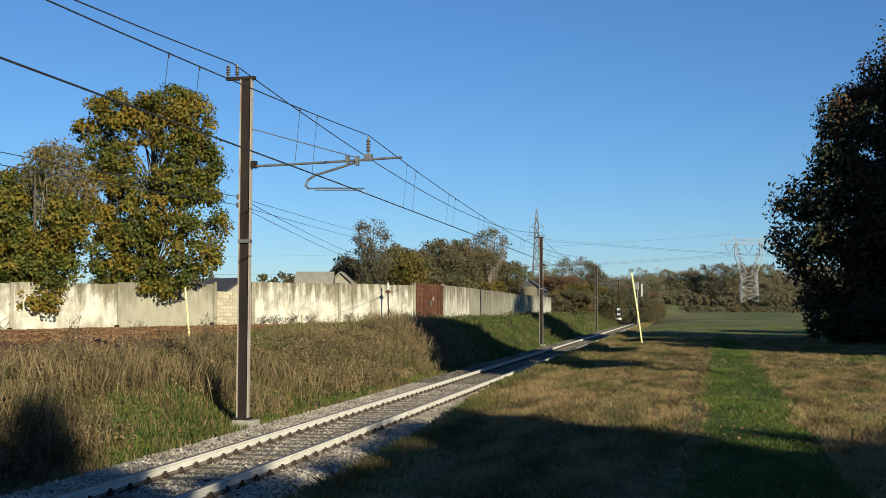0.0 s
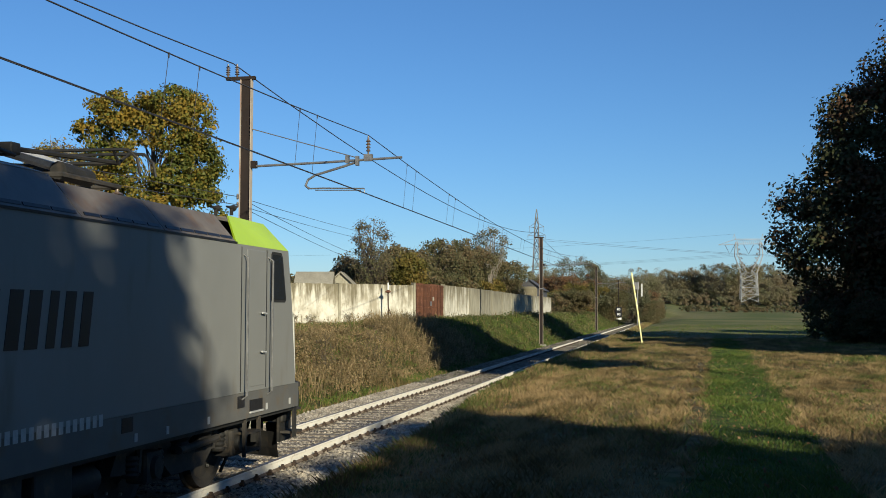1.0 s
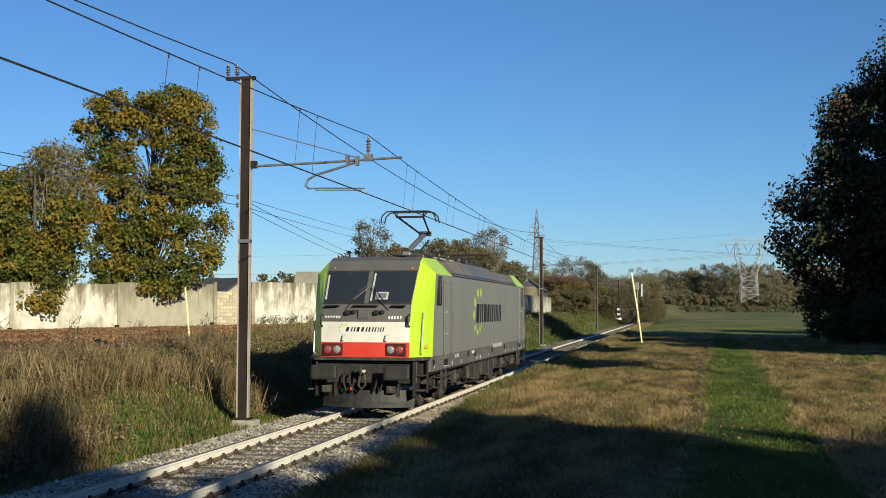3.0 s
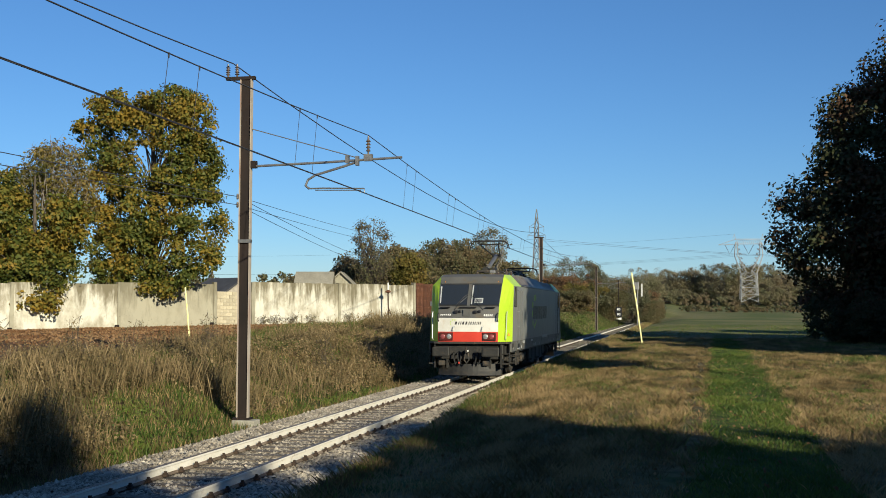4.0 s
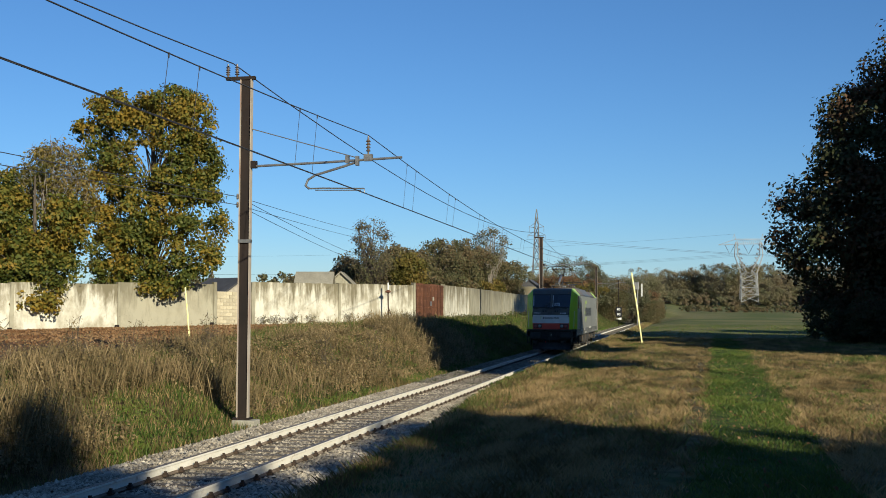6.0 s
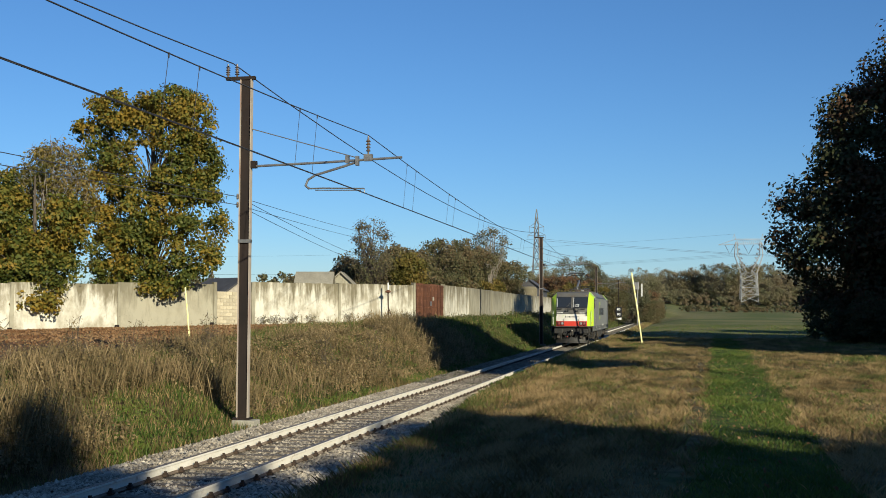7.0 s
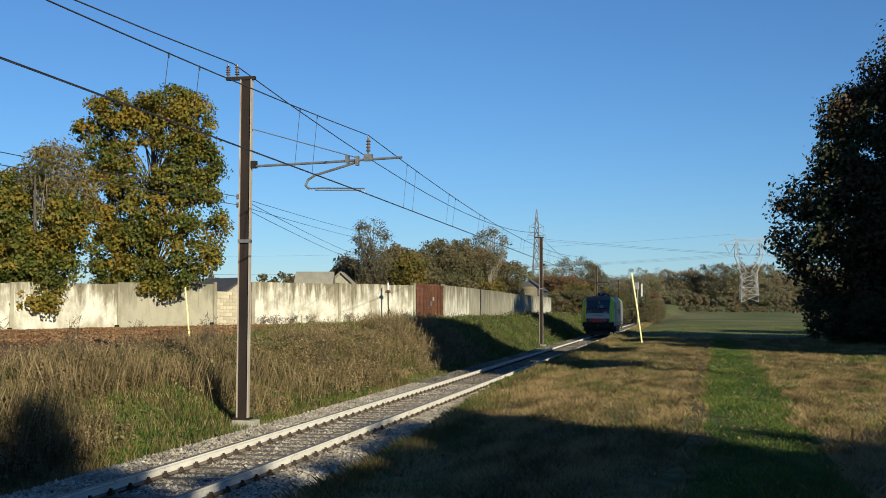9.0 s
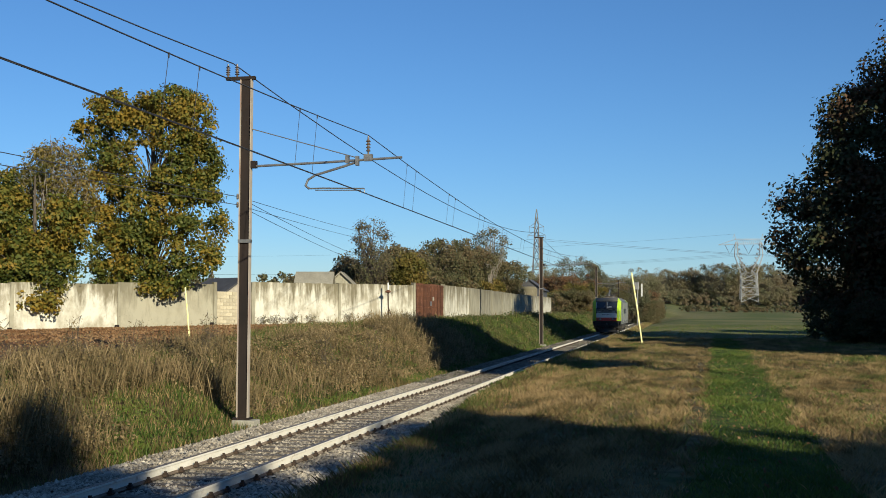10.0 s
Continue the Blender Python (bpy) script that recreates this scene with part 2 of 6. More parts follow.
M["grass_straw"] = leaf_material("grass_straw", [(0.09, 0.072, 0.028), (0.22, 0.155, 0.068), (0.36, 0.255, 0.12)], 0.3, patch=1.5, single=0.35, run=0.3)
M["weed_dry"] = leaf_material("weed_dry", [(0.11, 0.092, 0.04), (0.2, 0.147, 0.07), (0.33, 0.245, 0.125)], 0.3, patch=0.8, single=0.5)
M["leaf_litter"] = leaf_material("leaf_litter", [(0.13, 0.065, 0.03), (0.2, 0.11, 0.05), (0.27, 0.17, 0.085)], 0.1, patch=0.5)
M["glass"] = bpy.data.materials.new("dark_glass")
M["glass"].use_nodes = True
_g = M["glass"].node_tree.nodes["Principled BSDF"]
_g.inputs["Base Color"].default_value, _g.inputs["Roughness"].default_value = (0.02, 0.024, 0.03, 1), 0.05
_g.inputs["Specular IOR Level"].default_value = 0.9
M["tail_lamp"] = glow("tail_lamp_red", (0.22, 0.06, 0.06), 0.02)
M["bezel_red"] = material("bezel_red", (0.06, 0.012, 0.01), (0.1, 0.02, 0.016), 6, 30, 0.3, 0, 0.02)
M["lens"] = material("lamp_lens", (0.28, 0.28, 0.28), (0.42, 0.42, 0.42), 8, 30, 0.12, 0.4, 0, spec=0.6)
M["rubber"] = material("rubber", (0.012, 0.012, 0.012), (0.022, 0.022, 0.022), 5, 30, 0.75, 0, 0.05)


# ---- mesh helpers ----
class Mesh:
    """Vertices and faces of one part."""

    def __init__(self):
        self.v, self.f = [], []

    def add(self, verts, faces):
        k = len(self.v)
        self.v += [tuple(p) for p in verts]
        self.f += [tuple(i + k for i in face) for face in faces]
        return self

    def box(self, x0, x1, y0, y1, z0, z1, bevel=0.0):
        if bevel:
            return self.rounded(x0, x1, y0, y1, z0, z1, bevel)
        p = [(x, y, z) for z in (z0, z1) for y in (y0, y1) for x in (x0, x1)]
        return self.add(p, [(0, 2, 3, 1), (4, 5, 7, 6), (0, 1, 5, 4), (2, 6, 7, 3), (0, 4, 6, 2), (1, 3, 7, 5)])

    def rounded(self, x0, x1, y0, y1, z0, z1, b):
        bm = bmesh.new()
        bmesh.ops.create_cube(bm, size=1)
        for q in bm.verts:
            q.co = ((x0 + x1) / 2 + q.co.x * (x1 - x0), (y0 + y1) / 2 + q.co.y * (y1 - y0), (z0 + z1) / 2 + q.co.z * (z1 - z0))
        bmesh.ops.bevel(bm, geom=bm.edges[:], offset=b, segments=2, affect="EDGES", profile=0.6)
        bm.verts.index_update()
        self.add([q.co for q in bm.verts], [[q.index for q in f.verts] for f in bm.faces])
        bm.free()
        return self

    def prism(self, outline, axis, a, b):
        """Extrudes an outline (u, v) along an axis; for x: (y, z), y: (x, z), z: (x, y)."""
        n = len(outline)
        put = {"x": lambda t, u, v: (t, u, v), "y": lambda t, u, v: (u, t, v), "z": lambda t, u, v: (u, v, t)}[axis]
        p = [put(a, u, v) for u, v in outline] + [put(b, u, v) for u, v in outline]
        return self.add(p, [tuple(range(n)), tuple(range(2 * n - 1, n - 1, -1))] + [(i, (i + 1) % n, n + (i + 1) % n, n + i) for i in range(n)])

    def tube(self, points, r, sides=6, r_end=None, cap=True):
        pts = [Vector(p) for p in points]
        n = len(pts)
        rings, ref = [], None
        for i, p in enumerate(pts):
            d = (pts[min(i + 1, n - 1)] - pts[max(i - 1, 0)]).normalized()
            if ref is None:
                ref = d.orthogonal().normalized()
            ref = (ref - d * ref.dot(d)).normalized()
            side = d.cross(ref)
            rad = r if r_end is None else r + (r_end - r) * i / (n - 1)
            rings.append([p + (ref * math.cos(a) + side * math.sin(a)) * rad for a in [2 * math.pi * k / sides for k in range(sides)]])
        faces = []
        for i in range(n - 1):
            for k in range(sides):
                faces.append((i * sides + k, i * sides + (k + 1) % sides, (i + 1) * sides + (k + 1) % sides, (i + 1) * sides + k))
        if cap:
            faces += [tuple(range(sides - 1, -1, -1)), tuple(range((n - 1) * sides, n * sides))]
        return self.add([q for ring in rings for q in ring], faces)

    def lathe(self, profile, centre, axis="z", sides=20):
        """Turns (radius, height) pairs about an axis through centre."""
        c = Vector(centre)
        verts, m = [], len(profile)
        for k in range(sides):
            a = 2 * math.pi * k / sides
            for rad, h in profile:
                u, v = rad * math.cos(a), rad * math.sin(a)
                verts.append(c + Vector({"z": (u, v, h), "x": (h, u, v), "y": (v, h, u)}[axis]))
        faces = [(k * m + i, ((k + 1) % sides) * m + i, ((k + 1) % sides) * m + i + 1, k * m + i + 1) for k in range(sides) for i in range(m - 1)]
        return self.add(verts, faces)

    def slab(self, pts, normal, t):
        """A plate: an outline in space, thickened by t against its normal."""
        nrm = Vector(normal).normalized() * t
        top, n = [Vector(p) for p in pts], len(pts)
        return self.add(top + [p - nrm for p in top], [tuple(range(n)), tuple(range(2 * n - 1, n - 1, -1))] + [(i, n + i, n + (i + 1) % n, (i + 1) % n) for i in range(n)])

    def data(self, name, mat, smooth=False):
        me = bpy.data.meshes.new(name)
        me.from_pydata(self.v, [], self.f)
        bm = bmesh.new()
        bm.from_mesh(me)
        bmesh.ops.recalc_face_normals(bm, faces=bm.faces[:])
        bm.to_mesh(me)
        bm.free()
        me.materials.append(mat)
        if smooth:
            me.shade_smooth()
            me.set_sharp_from_angle(angle=radians(35))
        return me


def part(name, mesh, mat, parent=None, label="", smooth=False):
    ob = new(name, mesh.data(name, M[mat], smooth))
    ob.parent = parent
    if label:
        ob["label"] = label
    return ob


def thing(name, label, category, m=None, group="", kind=""):
    ob = new(name)
    ob.empty_display_size = 0.2
    if m is not None:
        ob.matrix_world = m
    return tagged(ob, label, category, group, kind)


def whole(name, mesh, mat, label, category, group="", kind="", smooth=False):
    return tagged(new(name, mesh.data(name, M[mat], smooth)), label, category, group, kind)


def poly_mesh(name, verts, corners, mat):
    """A mesh of many separate flat pieces; verts (n, corners, 3)."""
    n = len(verts)
    me = bpy.data.meshes.new(name)
    me.vertices.add(n * corners)
    me.vertices.foreach_set("co", np.ascontiguousarray(verts, dtype=np.float32).ravel())
    me.loops.add(n * corners)
    me.loops.foreach_set("vertex_index", np.arange(n * corners, dtype=np.int32))
    me.polygons.add(n)
    me.polygons.foreach_set("loop_start", np.arange(0, n * corners, corners, dtype=np.int32))
    me.update(calc_edges=True)
    me.materials.append(M[mat])
    return me


rng = np.random.default_rng(7)


# ---- the lie of the land ----
def step(v, a, b):
    t = min(1.0, max(0.0, (v - a) / (b - a)))
    return t * t * (3 - 2 * t)


def land(x, y):
    far = 1.7 * step(y, 110, 350) + 9.0 * step(y, 380, 900)
    if x < 0:
        plateau = 1.0 + 0.7 * step(y, 32, 78)
        base = -0.42 + (plateau + 0.42) * step(-x, 2.7, 7.2)
        base += 0.2 * step(-x, 9, 24) * step(-y, -70, -40)
        open_side = step(-x, 6, 16)
    else:
        creep = step(y, 16, 38)     # soil and weeds creep up to the rail farther on
        base = -0.42 + 0.66 * step(x, 1.9 - 0.7 * creep, 3.0 - 0.9 * creep) + 0.13 * step(x, 3.0, 6.0) + 0.25 * step(x, 5, 9) * step(-y, -12, 2)
        open_side = step(x, 3, 9)
    shut = step(y, 225, 250)
    lumps = 0.05 * noise.noise((x * 0.35, y * 0.35, 0.0)) + 0.03 * noise.noise((x * 1.1, y * 1.1, 3.0))
    lumps *= step(abs(x), 2.3, 3.4)
    return base + lumps + far * max(open_side, shut) + 0.9 * shut * (1 - open_side)


xs = [-2500, -1200, -600, -300, -160, -100, -70, -50, -40] + list(np.arange(-34, -12, 2.0)) + list(np.arange(-12, 14, 0.4)) + list(np.arange(14, 40, 2.0)) + [45, 60, 90, 140, 220, 400, 800, 1500, 2500]
ys = [-600, -200, -80, -40, -20] + list(np.arange(-10, 60, 0.6)) + list(np.arange(60, 120, 1.5)) + list(np.arange(120, 260, 5.0)) + [270, 300, 340, 400, 480, 600, 900, 1500, 3000]
g = Mesh()
for yy in ys:
    for xx in xs:
        g.v.append((xx, yy, land(xx, yy)))
nx = len(xs)
g.f = [(j * nx + i, j * nx + i + 1, (j + 1) * nx + i + 1, (j + 1) * nx + i) for j in range(len(ys) - 1) for i in range(nx - 1)]


def ground_material():
    m = bpy.data.materials.new("meadow_ground")
    m.use_nodes = True
    n, l = m.node_tree.nodes, m.node_tree.links
    b = n["Principled BSDF"]
    b.inputs["Roughness"].default_value, b.inputs["Specular IOR Level"].default_value = 0.95, 0.15
    pos = n.new("ShaderNodeNewGeometry").outputs["Position"]
    sep = n.new("ShaderNodeSeparateXYZ")
    l.new(pos, sep.inputs[0])

    def tex(scale, detail=6):
        t = n.new("ShaderNodeTexNoise")
        t.inputs["Scale"].default_value, t.inputs["Detail"].default_value = scale, detail
        l.new(pos, t.inputs["Vector"])
        return t.outputs["Fac"]

    def mth(op, a, c):
        k = n.new("ShaderNodeMath")
        k.operation = op
        for i, q in enumerate((a, c)):
            if isinstance(q, (int, float)):
                k.inputs[i].default_value = q
            else:
                l.new(q, k.inputs[i])
        return k.outputs[0]

    def ramp(v, lo, hi):
        r = n.new("ShaderNodeMapRange")
        r.interpolation_type = "SMOOTHSTEP"
        l.new(v, r.inputs[0])
        r.inputs[1].default_value, r.inputs[2].default_value = lo, hi
        return r.outputs[0]

    def mix(f, a, c):
        k = n.new("ShaderNodeMixRGB")
        if isinstance(f, float):
            k.inputs[0].default_value = f
        else:
            l.new(f, k.inputs[0])
        for i, q in ((1, a), (2, c)):
            if isinstance(q, tuple):
                k.inputs[i].default_value = (*q, 1)
            else:
                l.new(q, k.inputs[i])
        return k.outputs[0]

    wob = mth("MULTIPLY", mth("SUBTRACT", tex(0.5), 0.5), 1.6)
    along = mth("ADD", sep.outputs[0], wob)
    lane = mth("SUBTRACT", along, mth("MULTIPLY", sep.outputs[1], 0.03))
    patchy = ramp(tex(0.9), 0.42, 0.6)
    green = mix(ramp(tex(3), 0.35, 0.65), (0.028, 0.05, 0.01), (0.06, 0.085, 0.018))
    straw = mix(ramp(tex(4), 0.35, 0.65), (0.1, 0.08, 0.035), (0.19, 0.145, 0.07))
    soil = mix(ramp(tex(2), 0.35, 0.65), (0.085, 0.052, 0.03), (0.17, 0.1, 0.055))
    field = mix(patchy, straw, green)
    strip = mth("MULTIPLY", ramp(lane, 7.0, 7.4), mth("SUBTRACT", 1.0, ramp(lane, 8.5, 8.9)))
    straw_lane = mth("MULTIPLY", ramp(lane, 3.4, 4.6), mth("SUBTRACT", 1.0, ramp(lane, 6.4, 7.2)))
    straw_lane2 = mth("MULTIPLY", ramp(lane, 8.9, 9.3), mth("SUBTRACT", 1.0, ramp(lane, 10.8, 11.8)))
    field = mix(mth("MULTIPLY", mth("ADD", straw_lane, straw_lane2), 0.7), field, straw)
    field = mix(strip, field, green)
    far_green = mix(ramp(tex(0.06), 0.4, 0.6), (0.1, 0.12, 0.035), (0.18, 0.165, 0.07))
    field = mix(ramp(sep.outputs[1], 85.0, 125.0), field, far_green)
    bank = mix(ramp(tex(0.7), 0.4, 0.62), mix(ramp(tex(5), 0.4, 0.6), (0.075, 0.05, 0.028), (0.14, 0.1, 0.05)), green)
    # leaf-strewn earth before the yard wall
    rim = mth("ADD", mth("MULTIPLY", mth("MAXIMUM", mth("SUBTRACT", sep.outputs[1], 28.0), 0.0), 0.145), 8.9)
    earth = ramp(mth("SUBTRACT", mth("ADD", mth("MULTIPLY", sep.outputs[0], -1.0), wob), rim), -0.4, 0.8)
    bank = mix(earth, bank, soil)
    under = mth("MULTIPLY", ramp(mth("MULTIPLY", sep.outputs[0], -1.0), -2.4, -2.0), ramp(sep.outputs[0], -3.2, -2.6))
    col = mix(ramp(sep.outputs[0], -1.0, 1.0), bank, field)
    col = mix(under, col, (0.13, 0.115, 0.09))
    l.new(col, b.inputs["Base Color"])
    bp = n.new("ShaderNodeBump")
    bp.inputs["Strength"].default_value, bp.inputs["Distance"].default_value = 0.8, 0.08
    l.new(tex(14, 8), bp.inputs["Height"])
    l.new(bp.outputs[0], b.inputs["Normal"])
    return m


M["ground"] = ground_material()
ground = whole("ground", g, "ground", "autumn meadow and railway bank of green and straw-coloured grass", "ground", kind="structure", smooth=True)

# ---- railway: ballast bed, sleepers, rails ----
TRACK_END = 232.0
bed = Mesh()
bed.prism([(-2.75, -0.5), (-2.05, -0.2), (2.0, -0.2), (2.7, -0.5), (0, -0.7)], "y", -60, TRACK_END)
whole("ballast_bed", bed, "ballast_bed", "bed of pale crushed-stone railway ballast under the track", "ballast", kind="structure")


def stones(name, count, y0, y1, size, mat="stone"):
    x = rng.uniform(-2.45, 2.4, count)
    y = rng.uniform(y0, y1, count)
    edge = np.maximum(np.maximum(-2.05 - x, x - 2.0), 0)
    z = -0.2 - edge * 0.43 + rng.uniform(-0.02, 0.02, count)
    z += np.where((np.abs(x) < 0.66), -0.004, 0.016)
    rail = np.abs(np.abs(x) - 0.7525) < 0.11
    z[rail] -= 0.05
    octa = np.array([(1, 0, 0), (0, 1, 0), (-1, 0, 0), (0, -1, 0), (0, 0, 0.8), (0, 0, -0.8)])
    tri = np.array([(0, 1, 4), (1, 2, 4), (2, 3, 4), (3, 0, 4)])
    s = size * rng.uniform(0.55, 1.25, (count, 1, 1)) * rng.uniform(0.65, 1.2, (count, 1, 3))
    v = octa[None] * s + rng.normal(0, size * 0.2, (count, 6, 3))
    a = rng.uniform(0, 6.283, count)
    c, sn = np.cos(a)[:, None], np.sin(a)[:, None]
    vx, vy = v[:, :, 0] * c - v[:, :, 1] * sn, v[:, :, 0] * sn + v[:, :, 1] * c
    v = np.stack([vx + x[:, None], vy + y[:, None], v[:, :, 2] + z[:, None]], 2)
    me = bpy.data.meshes.new(name)
    faces = (tri[None] + (np.arange(count) * 6)[:, None, None]).reshape(-1, 3)
    me.vertices.add(count * 6)
    me.vertices.foreach_set("co", v.astype(np.float32).ravel())
    me.loops.add(faces.size)
    me.loops.foreach_set("vertex_index", faces.astype(np.int32).ravel())
    me.polygons.add(len(faces))
    me.polygons.foreach_set("loop_start", np.arange(0, faces.size, 3, dtype=np.int32))
    me.update(calc_edges=True)
    me.materials.append(M[mat])
    return tagged(new(name, me), "loose pale grey and beige crushed ballast stones" if mat == "stone" else "soiled brown ballast stones with moss", "ballast", kind="stuff")


stones("ballast_stones", 52000, 9, 41, 0.036)
stones("ballast_stones", 26000, 41, 110, 0.06, "soiled_stone")
stones("ballast_stones", 9000, 110, 230, 0.11, "soiled_stone")

track = thing("railway_track", "single standard-gauge railway track with pale rusty rails on sleepers", "railway track", kind="structure")
FOOT = [(-0.075, -0.172), (0.075, -0.172), (0.075, -0.158), (0.02, -0.138), (-0.02, -0.138), (-0.075, -0.158)]
RAIL = [(0.012, -0.138), (0.009, -0.05), (0.036, -0.036), (0.036, -0.004), (-0.036, -0.004), (-0.036, -0.036), (-0.009, -0.05), (-0.012, -0.138)]
for sx in (-0.7525, 0.7525):
    rail = part("rail", Mesh().prism([(sx + u, v) for u, v in RAIL], "y", -60, TRACK_END), "rail_side", track)
    part("rail_foot", Mesh().prism([(sx + u, v) for u, v in FOOT], "y", -60, TRACK_END), "rail_foot", rail, "rusty rail foot")
    part("running_surface", Mesh().prism([(sx - 0.034, -0.004), (sx + 0.034, -0.004), (sx + 0.028, 0.001), (sx - 0.028, 0.001)], "y", -60, TRACK_END), "rail_top", rail, "worn bright rail top")

# ---- contact-line masts ----
def insulator(mesh, x, y, z0, z1, sheds=4, r=0.06):
    """A string of porcelain sheds."""
    prof, h = [(0.02, 0)], z1 - z0
    for i in range(sheds):
        a = h * (0.15 + 0.7 * i / sheds)
        b2 = h * (0.15 + 0.7 * (i + 0.8) / sheds)
        prof += [(0.025, a), (r, a + 0.01), (r * 0.8, (a + b2) / 2), (0.025, b2)]
    prof += [(0.02, h)]
    mesh.lathe(prof, (x, y, z0), "z", 12)


def mast(y, arm=True, top=8.0):
    m = thing("catenary_mast", "tall rusty steel H-beam catenary mast with bracket arm beside the track", "mast", pose(-2.95, y, 0), "masts along the line")
    base = part("foundation", Mesh().box(-0.2, 0.36, -0.22, 0.22, -0.75, -0.17, 0.03), "concrete", m, "weathered concrete block")
    part("base_plate", Mesh().box(-0.2, 0.2, -0.17, 0.17, -0.16, -0.12), "mast_steel", m)
    # The web's colour carries the recess shade, the flanges' colour the sunlight.
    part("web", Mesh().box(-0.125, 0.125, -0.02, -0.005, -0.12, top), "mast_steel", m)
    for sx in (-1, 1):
        part("flange", Mesh().box(*sorted((sx * 0.125, sx * 0.142)), -0.075, 0.075, -0.12, top), "mast_lit_side", m, "flange with reddish patches, sunlight put into its pale tone")
    part("mast_clamp", Mesh().box(-0.15, 0.15, -0.085, 0.085, 4.05, 4.13), "galvanised", m)
    cross = part("crossarm", Mesh().box(-0.52, 0.22, -0.05, 0.05, top, top + 0.08), "mast_steel", m)
    for sx in (-0.48, -0.25):
        ins = Mesh()
        insulator(ins, sx, 0, top + 0.08, top + 0.4)
        part("insulator", ins, "insulator_glaze", cross, "brown porcelain insulator", True)
    for bx, bz in ((-0.15, 5.1), (-0.15, 4.9)):
        k = Mesh()
        insulator(k, bx - 0.05, 0, bz, bz + 0.14, 2, 0.035)
        part("insulator", k, "insulator_glaze", m, "small brown insulator", True)
    if arm:
        a = part("bracket_arm", Mesh().tube([(0.1, 0, 5.89), (2.0, 0, 5.95), (3.87, 0, 6.03)], 0.03, 8), "galvanised", m, "grey tubular bracket arm")
        part("arm_socket", Mesh().box(0.148, 0.27, -0.08, 0.08, 5.85, 6.02), "mast_steel", a)
        part("tie_rod", Mesh().tube([(0.148, 0, 6.8), (2.72, 0, 6.06)], 0.012, 6), "galvanised", a)
        t = Mesh()
        insulator(t, 3.05, 0, 6.12, 6.55, 4, 0.06)
        part("insulator", t, "insulator_glaze", a, "brown porcelain insulator on the arm", True)
        for c0, c1, d0, d1 in ((2.95, 3.15, 5.96, 6.12), (2.5, 2.58, 5.92, 6.1), (2.74, 2.82, 5.86, 6.08)):
            part("clamp", Mesh().box(c0, c1, -0.06, 0.06, d0, d1), "galvanised", a)
        curve = [(2.8, 0, 5.95), (2.5, 0, 5.86), (2.15, 0, 5.76), (1.75, 0, 5.65), (1.57, 0, 5.54), (1.51, 0, 5.4), (1.6, 0, 5.33)]
        s = part("steady_tube", Mesh().tube(curve, 0.03, 8), "galvanised", a, "curved registration tube")
        part("steady_arm", Mesh().tube([(1.6, 0, 5.33), (1.95, 0, 5.335), (2.96, 0, 5.31), (2.96, 0, 5.21)], 0.018, 6).tube([(1.75, 0, 5.29), (2.87, 0, 5.27), (2.87, 0, 5.21)], 0.012, 6), "galvanised", s)
    return m


MASTS = (-36.2, 26.5, 89.2, 151.9)
first = mast(MASTS[1])
for my in (MASTS[0], MASTS[2], MASTS[3]):
    copy_thing(first, pose(-2.95, my, 0))


# ---- wires ----
def span(a, b, sag, n=14):
    a, b = Vector(a), Vector(b)
    return [a.lerp(b, i / n) - Vector((0, 0, 4 * sag * (i / n) * (1 - i / n))) for i in range(n + 1)]


def wire(points, r, label="thin dark overhead wire"):
    return whole("overhead_wire", Mesh().tube(points, r, 5, cap=False), "copper", label, "wire", "overhead wires")


stops = list(MASTS) + [214.6]
for a, b in zip(stops[:-1], stops[1:]):
    catenary = thing("contact_line", "contact line of carrier wire, droppers and twin contact wires", "contact line", group="overhead wires")
    up = span((0.1, a, 6.57), (0.1, b, 6.57), 0.78, 20)
    part("carrier_wire", Mesh().tube(up, 0.011, 5, cap=False), "copper", catenary)
    for sx in (-0.02, 0.02):
        part("contact_wire", Mesh().tube([(sx, a, 5.21), (sx, (a + b) / 2, 5.17), (sx, b, 5.21)], 0.0075, 5, cap=False), "copper", catenary)
    for k in range(10):
        for off in (-0.55, 0.55):
            f = (4.6 + 5.95 * k + off) / (b - a)
            yy = a + (b - a) * f
            zz = 6.57 - 4 * 0.78 * f * (1 - f)
            part("dropper", Mesh().tube([(0.1, yy, zz), (0, yy, 5.2)], 0.005, 4, cap=False), "copper", catenary)
            part("dropper_clip", Mesh().box(0.09, 0.11, yy - 0.01, yy + 0.01, zz - 0.06, zz + 0.015), "copper", catenary)
    wire(span((-3.3, a, 8.41), (-3.3, b, 8.41), 1.04), 0.015, "dark feeder wire strung between mast tops")
for fz, (ex, ey, ez), sag in ((5.17, (-3.13, -36.2, 5.17), 0.5), (4.97, (-3.13, -36.2, 4.97), 0.5), (5.17, (-11.5, 70.0, 5.55), 0.12), (4.97, (-11.6, 70.0, 5.25), 0.12), (5.17, (-23.5, 126.5, 10.6), 0.25), (4.97, (-24.0, 126.5, 10.0), 0.25)):
    wire(span((-3.15, 26.5, fz), (ex, ey, ez), sag), 0.008, "thin pale line wire leaving the mast")


# ---- yard wall, gate and what stands behind them ----
WA, WD = Vector((-25.2, 51.7, 0)), Vector((0.5719, 0.8203, 0))
WN = Vector((0.8203, -0.5719, 0))


def wall_pose(s):
    p = WA + WD * s
    z = 1.24 + 0.018 * max(s, -3) if s < 27 else 1.75
    m = Matrix.Translation((p.x, p.y, z)) @ Matrix.Rotation(math.atan2(WD.y, WD.x), 4, "Z")
    return m


